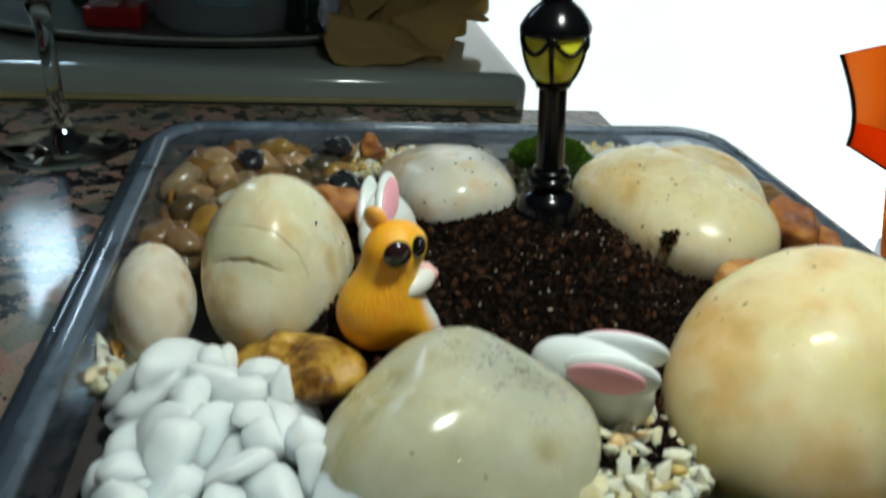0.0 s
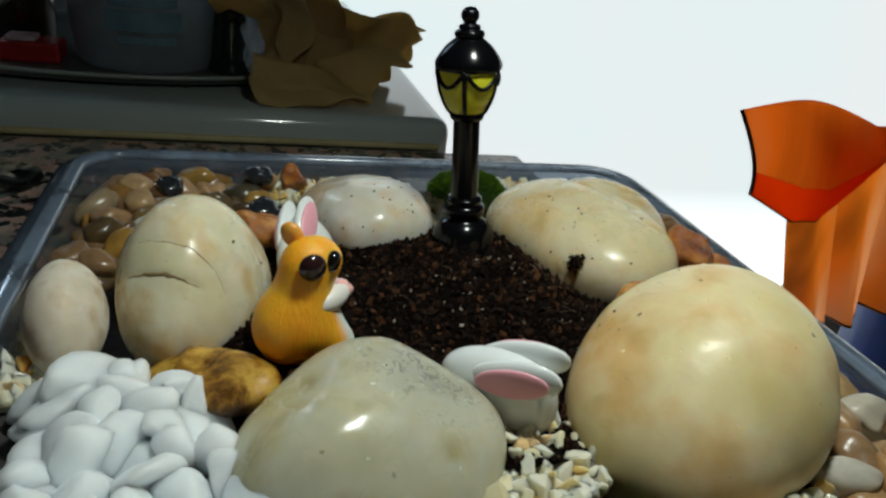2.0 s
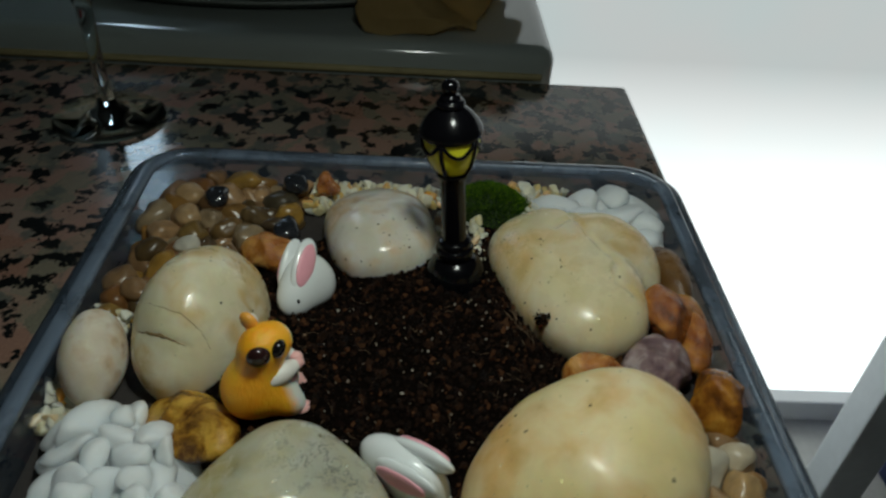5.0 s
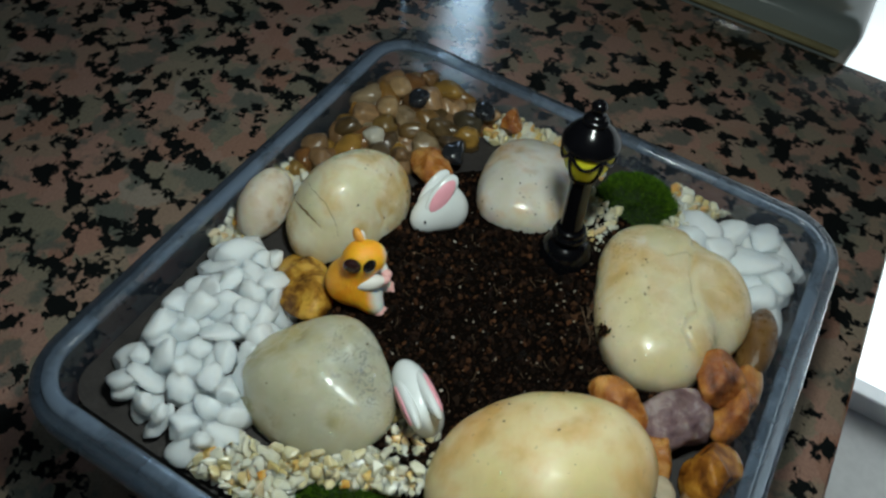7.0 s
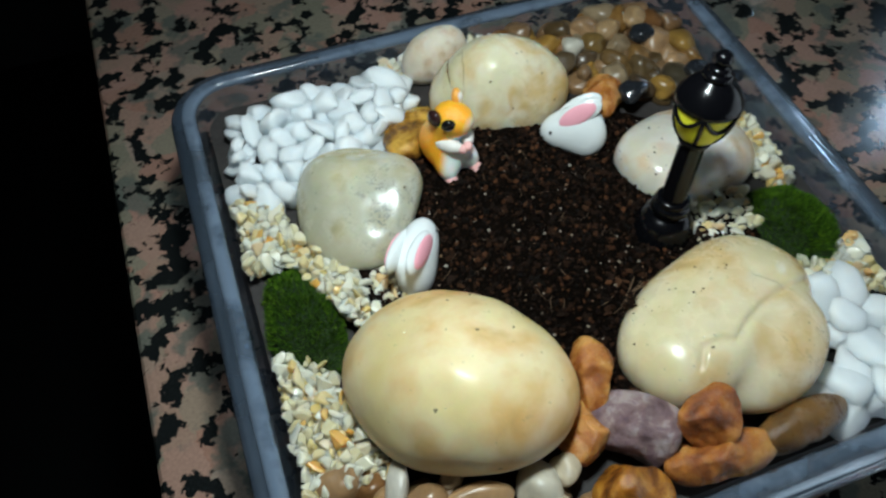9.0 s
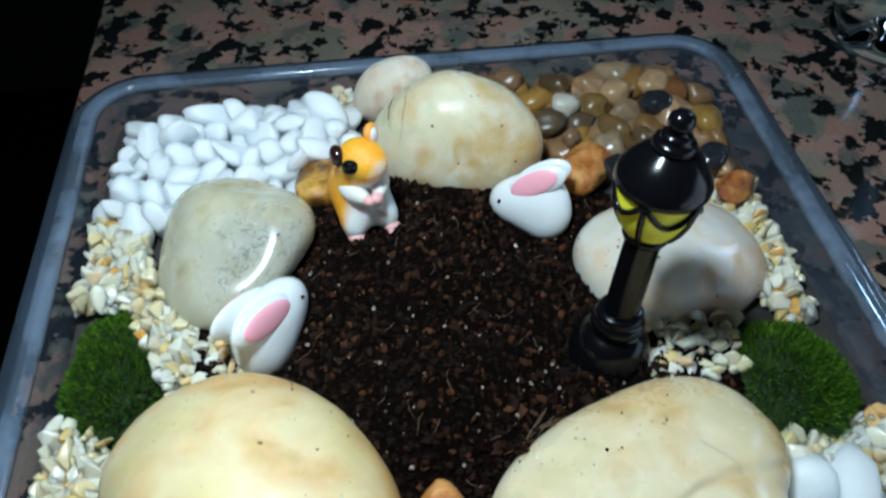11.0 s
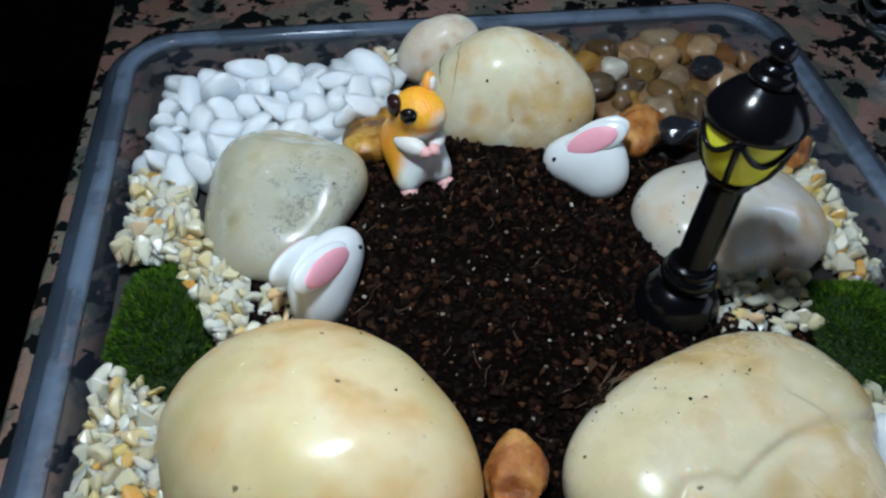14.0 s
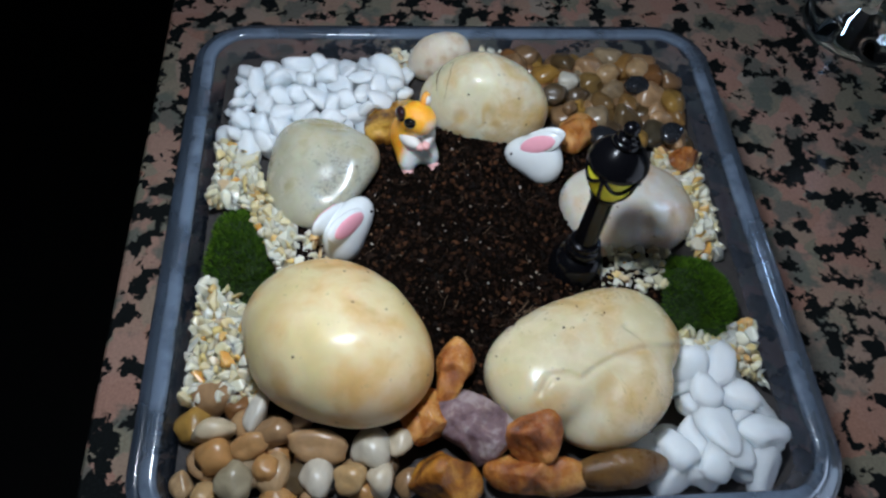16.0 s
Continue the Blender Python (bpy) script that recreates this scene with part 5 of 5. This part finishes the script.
part("cap", bm, plain("pale_green_cap", (0.36, 0.45, 0.42), 0.4), bottle, "pale green cap")


def crumpled(name, label, category, centre, size, seed, material, sharp, turn=0):
    """A crushed sheet: folded into a hollow lump with hard creases."""
    bm = bmesh.new()
    bmesh.ops.create_icosphere(bm, subdivisions=5, radius=1)
    for v in bm.verts:
        d = v.co.copy()
        cell = noise.voronoi(d * sharp + Vector((seed, 0, 0)))[0]
        s = 0.80 + 0.45 * (cell[1] - cell[0]) + 0.35 * noise.noise(d * 1.4 + Vector((0, seed, 0)))
        v.co = Vector((d.x * size[0], d.y * size[1], max(d.z, -0.55) * size[2])) * s
    ob = part(name, bm, material, smooth=True)
    ob.matrix_basis = pose(*centre, 0, 0, turn)
    return tagged(ob, label, category)


def thin_cloth(name, color, through=0.6, fold_shade=0.0):
    """Thin cloth or paper that lets some of the light behind it through, with the light and dark of upright folds
    painted in.
    """
    m = plain(name, color, 0.8, grain=0.12, scale=220, bump=0.3)
    n, l = m.node_tree.nodes, m.node_tree.links
    t = n.new("ShaderNodeBsdfTranslucent")
    t.inputs[0].default_value = (*color, 1)
    if fold_shade:
        tall = n.new("ShaderNodeVectorMath")
        tall.operation = "MULTIPLY"
        tall.inputs[1].default_value = (0.3, 1, 0.16)
        l.new(coords(n), tall.inputs[0])
        c = ramp(n, l, noise_tex(n, l, tall.outputs[0], 24, 3, 0.5), [(0.32, tuple(v * (1 - 0.5 * fold_shade) for v in color)), (0.5, color), (0.68, tuple(v + (0.95 - v) * 0.4 * fold_shade for v in color))])
        l.new(c, t.inputs[0])
        l.new(c, n["Principled BSDF"].inputs["Base Color"])
    x = n.new("ShaderNodeMixShader")
    x.inputs[0].default_value = through
    l.new(n["Principled BSDF"].outputs[0], x.inputs[1])
    l.new(t.outputs[0], x.inputs[2])
    l.new(x.outputs[0], n["Material Output"].inputs[0])
    return m


def paper_sheet(corners, seed, folds, amp, bulge=0.0, steps=44):
    """A sheet spanned between four corners, with soft bent folds."""
    rng = random.Random(seed)
    lines = [(rng.uniform(0, math.pi), rng.uniform(0.2, 0.8), rng.uniform(0.4, 1) * rng.choice((-1, 1))) for _ in range(folds)]
    bm = bmesh.new()
    c00, c10, c11, c01 = (Vector(c) for c in corners)
    nrm = (c10 - c00).cross(c01 - c00).normalized()
    rows = []
    for i in range(steps + 1):
        row = []
        for j in range(steps + 1):
            u, v = i / steps, j / steps
            p = c00 * (1 - u) * (1 - v) + c10 * u * (1 - v) + c11 * u * v + c01 * (1 - u) * v
            q = Vector((u * 2.2, v * 2.2, seed))
            h = bulge * 4 * v * (1 - v)
            for ang, c, s in lines:
                d = (u - 0.5) * math.cos(ang) + (v - 0.5) * math.sin(ang) + (c - 0.5) + 0.10 * noise.noise(q)
                h += amp * s * (math.sqrt(d * d + 0.0012) - 0.22)
            edge = Vector((0, noise.noise(q * 1.3), noise.noise(q * 1.3 + Vector((9, 0, 0))))) * amp * 0.8
            row.append(bm.verts.new(p + nrm * (h + amp * 0.35 * noise.noise(q * 1.6)) + edge))
        rows.append(row)
    for a, b in zip(rows, rows[1:]):
        for k in range(steps):
            bm.faces.new((a[k], a[k + 1], b[k + 1], b[k]))
    return bm


paper_mat = thin_cloth("tan_paper", (0.66, 0.51, 0.23), 0.55)
paper = tagged(empty("paper_bag", (0.36, 0.0, 0.0192)), "crumpled tan brown paper bag lying on the sink's edge", "paper")
for k, (name, corners, folds, amp, bulge) in enumerate((
    ("front_sheet", ((-0.015, 0.018, 0.003), (-0.012, -0.040, 0.002), (0.024, -0.083, 0.046), (0.012, 0.012, 0.062)), 8, 0.034, 0.006),
    ("left_fold", ((-0.025, 0.036, 0.006), (-0.016, 0.008, 0.004), (0.006, 0.004, 0.060), (0.014, 0.026, 0.066)), 4, 0.018, 0.010),
    ("back_arm", ((0.012, 0.062, 0.048), (0.006, 0.012, 0.044), (0.006, 0.006, 0.062), (0.016, 0.064, 0.068)), 2, 0.008, 0.008),
    ("tongue", ((-0.038, 0.038, 0.002), (-0.034, -0.030, 0.002), (-0.016, -0.034, 0.010), (-0.028, 0.038, 0.026)), 4, 0.010, 0.012),
    ("back_sheet", ((0.030, 0.030, 0.004), (0.040, -0.060, 0.004), (0.036, -0.086, 0.044), (0.024, 0.020, 0.064)), 4, 0.010, 0.0),
)):
    ob = part(name, paper_sheet(corners, 3 * k + 2, folds, amp, bulge), paper_mat, paper)
    ob.modifiers.new("thickness", "SOLIDIFY").thickness = 0.0006
crumpled("plastic_wrap", "crumpled cloudy plastic wrap beside the paper", "wrapping", (0.40, 0.030, 0.042), (0.018, 0.014, 0.032), 9.0,
         clear_plastic("cloudy_wrap", (0.5, 0.55, 0.55), 0.3, 0.2), 2.4)

# orange cloth over a grey rail, in front of the door
orange_cloth = thin_cloth("orange_cloth", (0.98, 0.47, 0.12), 0.85, 1.0)
rail = tagged(empty("towel_rail", (0.44, -0.55, -0.9)), "grey metal towel rail standing beside the counter", "rail")
bm = bmesh.new()
tube(bm, [(0, 0.10, 0.892), (0, -0.40, 0.892)], 0.005, 12)
part("bar", bm, plain("grey_metal", (0.35, 0.34, 0.36), 0.35, 0.8, grain=0.1), rail)
bm = bmesh.new()
tube(bm, [(0, -0.40, 0.892), (0, -0.41, 0.86), (0, -0.41, 0.0)], 0.008, 12)
part("post", bm, plain("grey_metal_post", (0.35, 0.34, 0.36), 0.35, 0.8, grain=0.1), rail)


def hung_cloth():
    root = tagged(empty("orange_cloth", (0.44, -0.388, 0.0)), "bright orange folded cloth hanging over a grey rail", "cloth")
    bm = bmesh.new()
    rows = []
    for i in range(51):
        v = i / 50
        row = []
        for j in range(61):
            u = j / 60
            y = -0.070 - 0.213 * u - 0.075 * v * (1 - u)
            z = -0.004 - 0.20 * v - 0.012 * math.sin(u * 5) * v
            fold = (0.017 * math.sin(u * 21 + 1.6 * v) + 0.008 * math.sin(u * 39 + 2 * v)) * (0.3 + 0.7 * v)
            row.append(bm.verts.new((-0.012 * v + fold, y, z)))
        rows.append(row)
    for a, b in zip(rows, rows[1:]):
        for k in range(60):
            bm.faces.new((a[k], a[k + 1], b[k + 1], b[k]))
    low_edge = [tuple(q.co) for q in rows[-1]]
    sheet = part("sheet", bm, orange_cloth, root)
    sheet.modifiers.new("thickness", "SOLIDIFY").thickness = 0.0008
    rust = thin_cloth("rust_orange_cloth", (0.93, 0.37, 0.085), 0.85, 0.25)
    red = thin_cloth("red_orange_cloth", (0.97, 0.20, 0.018), 0.85)
    edge, side = [], []
    for name, mat, v0, v1, label in (("flap", rust, 0.0, 0.68, "darker rust orange flap"), ("flap_border", red, 0.68, 1.0, "red orange border of the flap")):
        bm = bmesh.new()
        rows = []
        for i in range(21):
            v = v0 + (v1 - v0) * i / 20
            row = []
            for j in range(41):
                u = j / 40
                top = 0.003 + 0.020 * math.sin(math.pi * min(1, 0.12 + u))
                low = -0.066 - 0.028 * min(1, u / 0.4) + (0.075 * (u - 0.6) / 0.4 if u > 0.6 else 0)
                z = top + (low - top) * v
                y = -0.001 - 0.17 * u - 0.027 * v * (1 - u)
                x = -0.016 - 0.018 * math.sin(math.pi * v * 0.8) - 0.003 * math.sin(u * 9)
                row.append(bm.verts.new((x, y, z)))
            rows.append(row)
        side.extend(tuple(r[0].co) for r in rows)
        if v1 == 1.0:
            edge = [tuple(q.co) for q in rows[-1]]
        for a, b in zip(rows, rows[1:]):
            for k in range(40):
                bm.faces.new((a[k], a[k + 1], b[k + 1], b[k]))
        ob = part(name, bm, mat, root, label)
        ob.modifiers.new("thickness", "SOLIDIFY").thickness = 0.0008
    bm = bmesh.new()
    tube(bm, low_edge, 0.0018, 8)
    part("lower_hem", bm, plain("brown_hem", (0.10, 0.03, 0.01), 0.7), root, "dark lower hem")
    bm = bmesh.new()
    tube(bm, edge[:26], 0.0011, 8)
    tube(bm, side, 0.0018, 8)
    part("hem", bm, plain("dark_hem", (0.06, 0.02, 0.015), 0.7), root, "dark hem")


hung_cloth()

blue = tagged(empty("blue_bin", (0.66, -1.0, -0.9)), "tall dark blue plastic bin standing on the floor", "bin")
bm = bmesh.new()
lathe(bm, [(0, 0), (0.14, 0), (0.17, 0.66), (0.178, 0.66), (0.178, 0.68), (0.164, 0.68), (0.135, 0.006), (0, 0.005)], 48)
part("bin_body", bm, plain("dark_blue_plastic", (0.01, 0.03, 0.16), 0.35, grain=0.2), blue)


carton = tagged(empty("carton", (0.61, -0.735, -0.9)), "tall white carton with a blue band standing on the floor", "carton")
bm = bmesh.new()
add_box(bm, -0.03, 0.03, -0.035, 0.035, 0.0, 0.615, 0.004)
part("carton_body", bm, plain("white_card", (0.72, 0.76, 0.80), 0.5, grain=0.06, scale=60), carton, smooth=False)
bm = bmesh.new()
add_box(bm, -0.0315, 0.0315, -0.0365, 0.0365, 0.40, 0.56, 0.003)
part("blue_band", bm, plain("pale_blue_print", (0.22, 0.45, 0.75), 0.5, grain=0.2, scale=70), carton, "pale blue printed band", smooth=False)
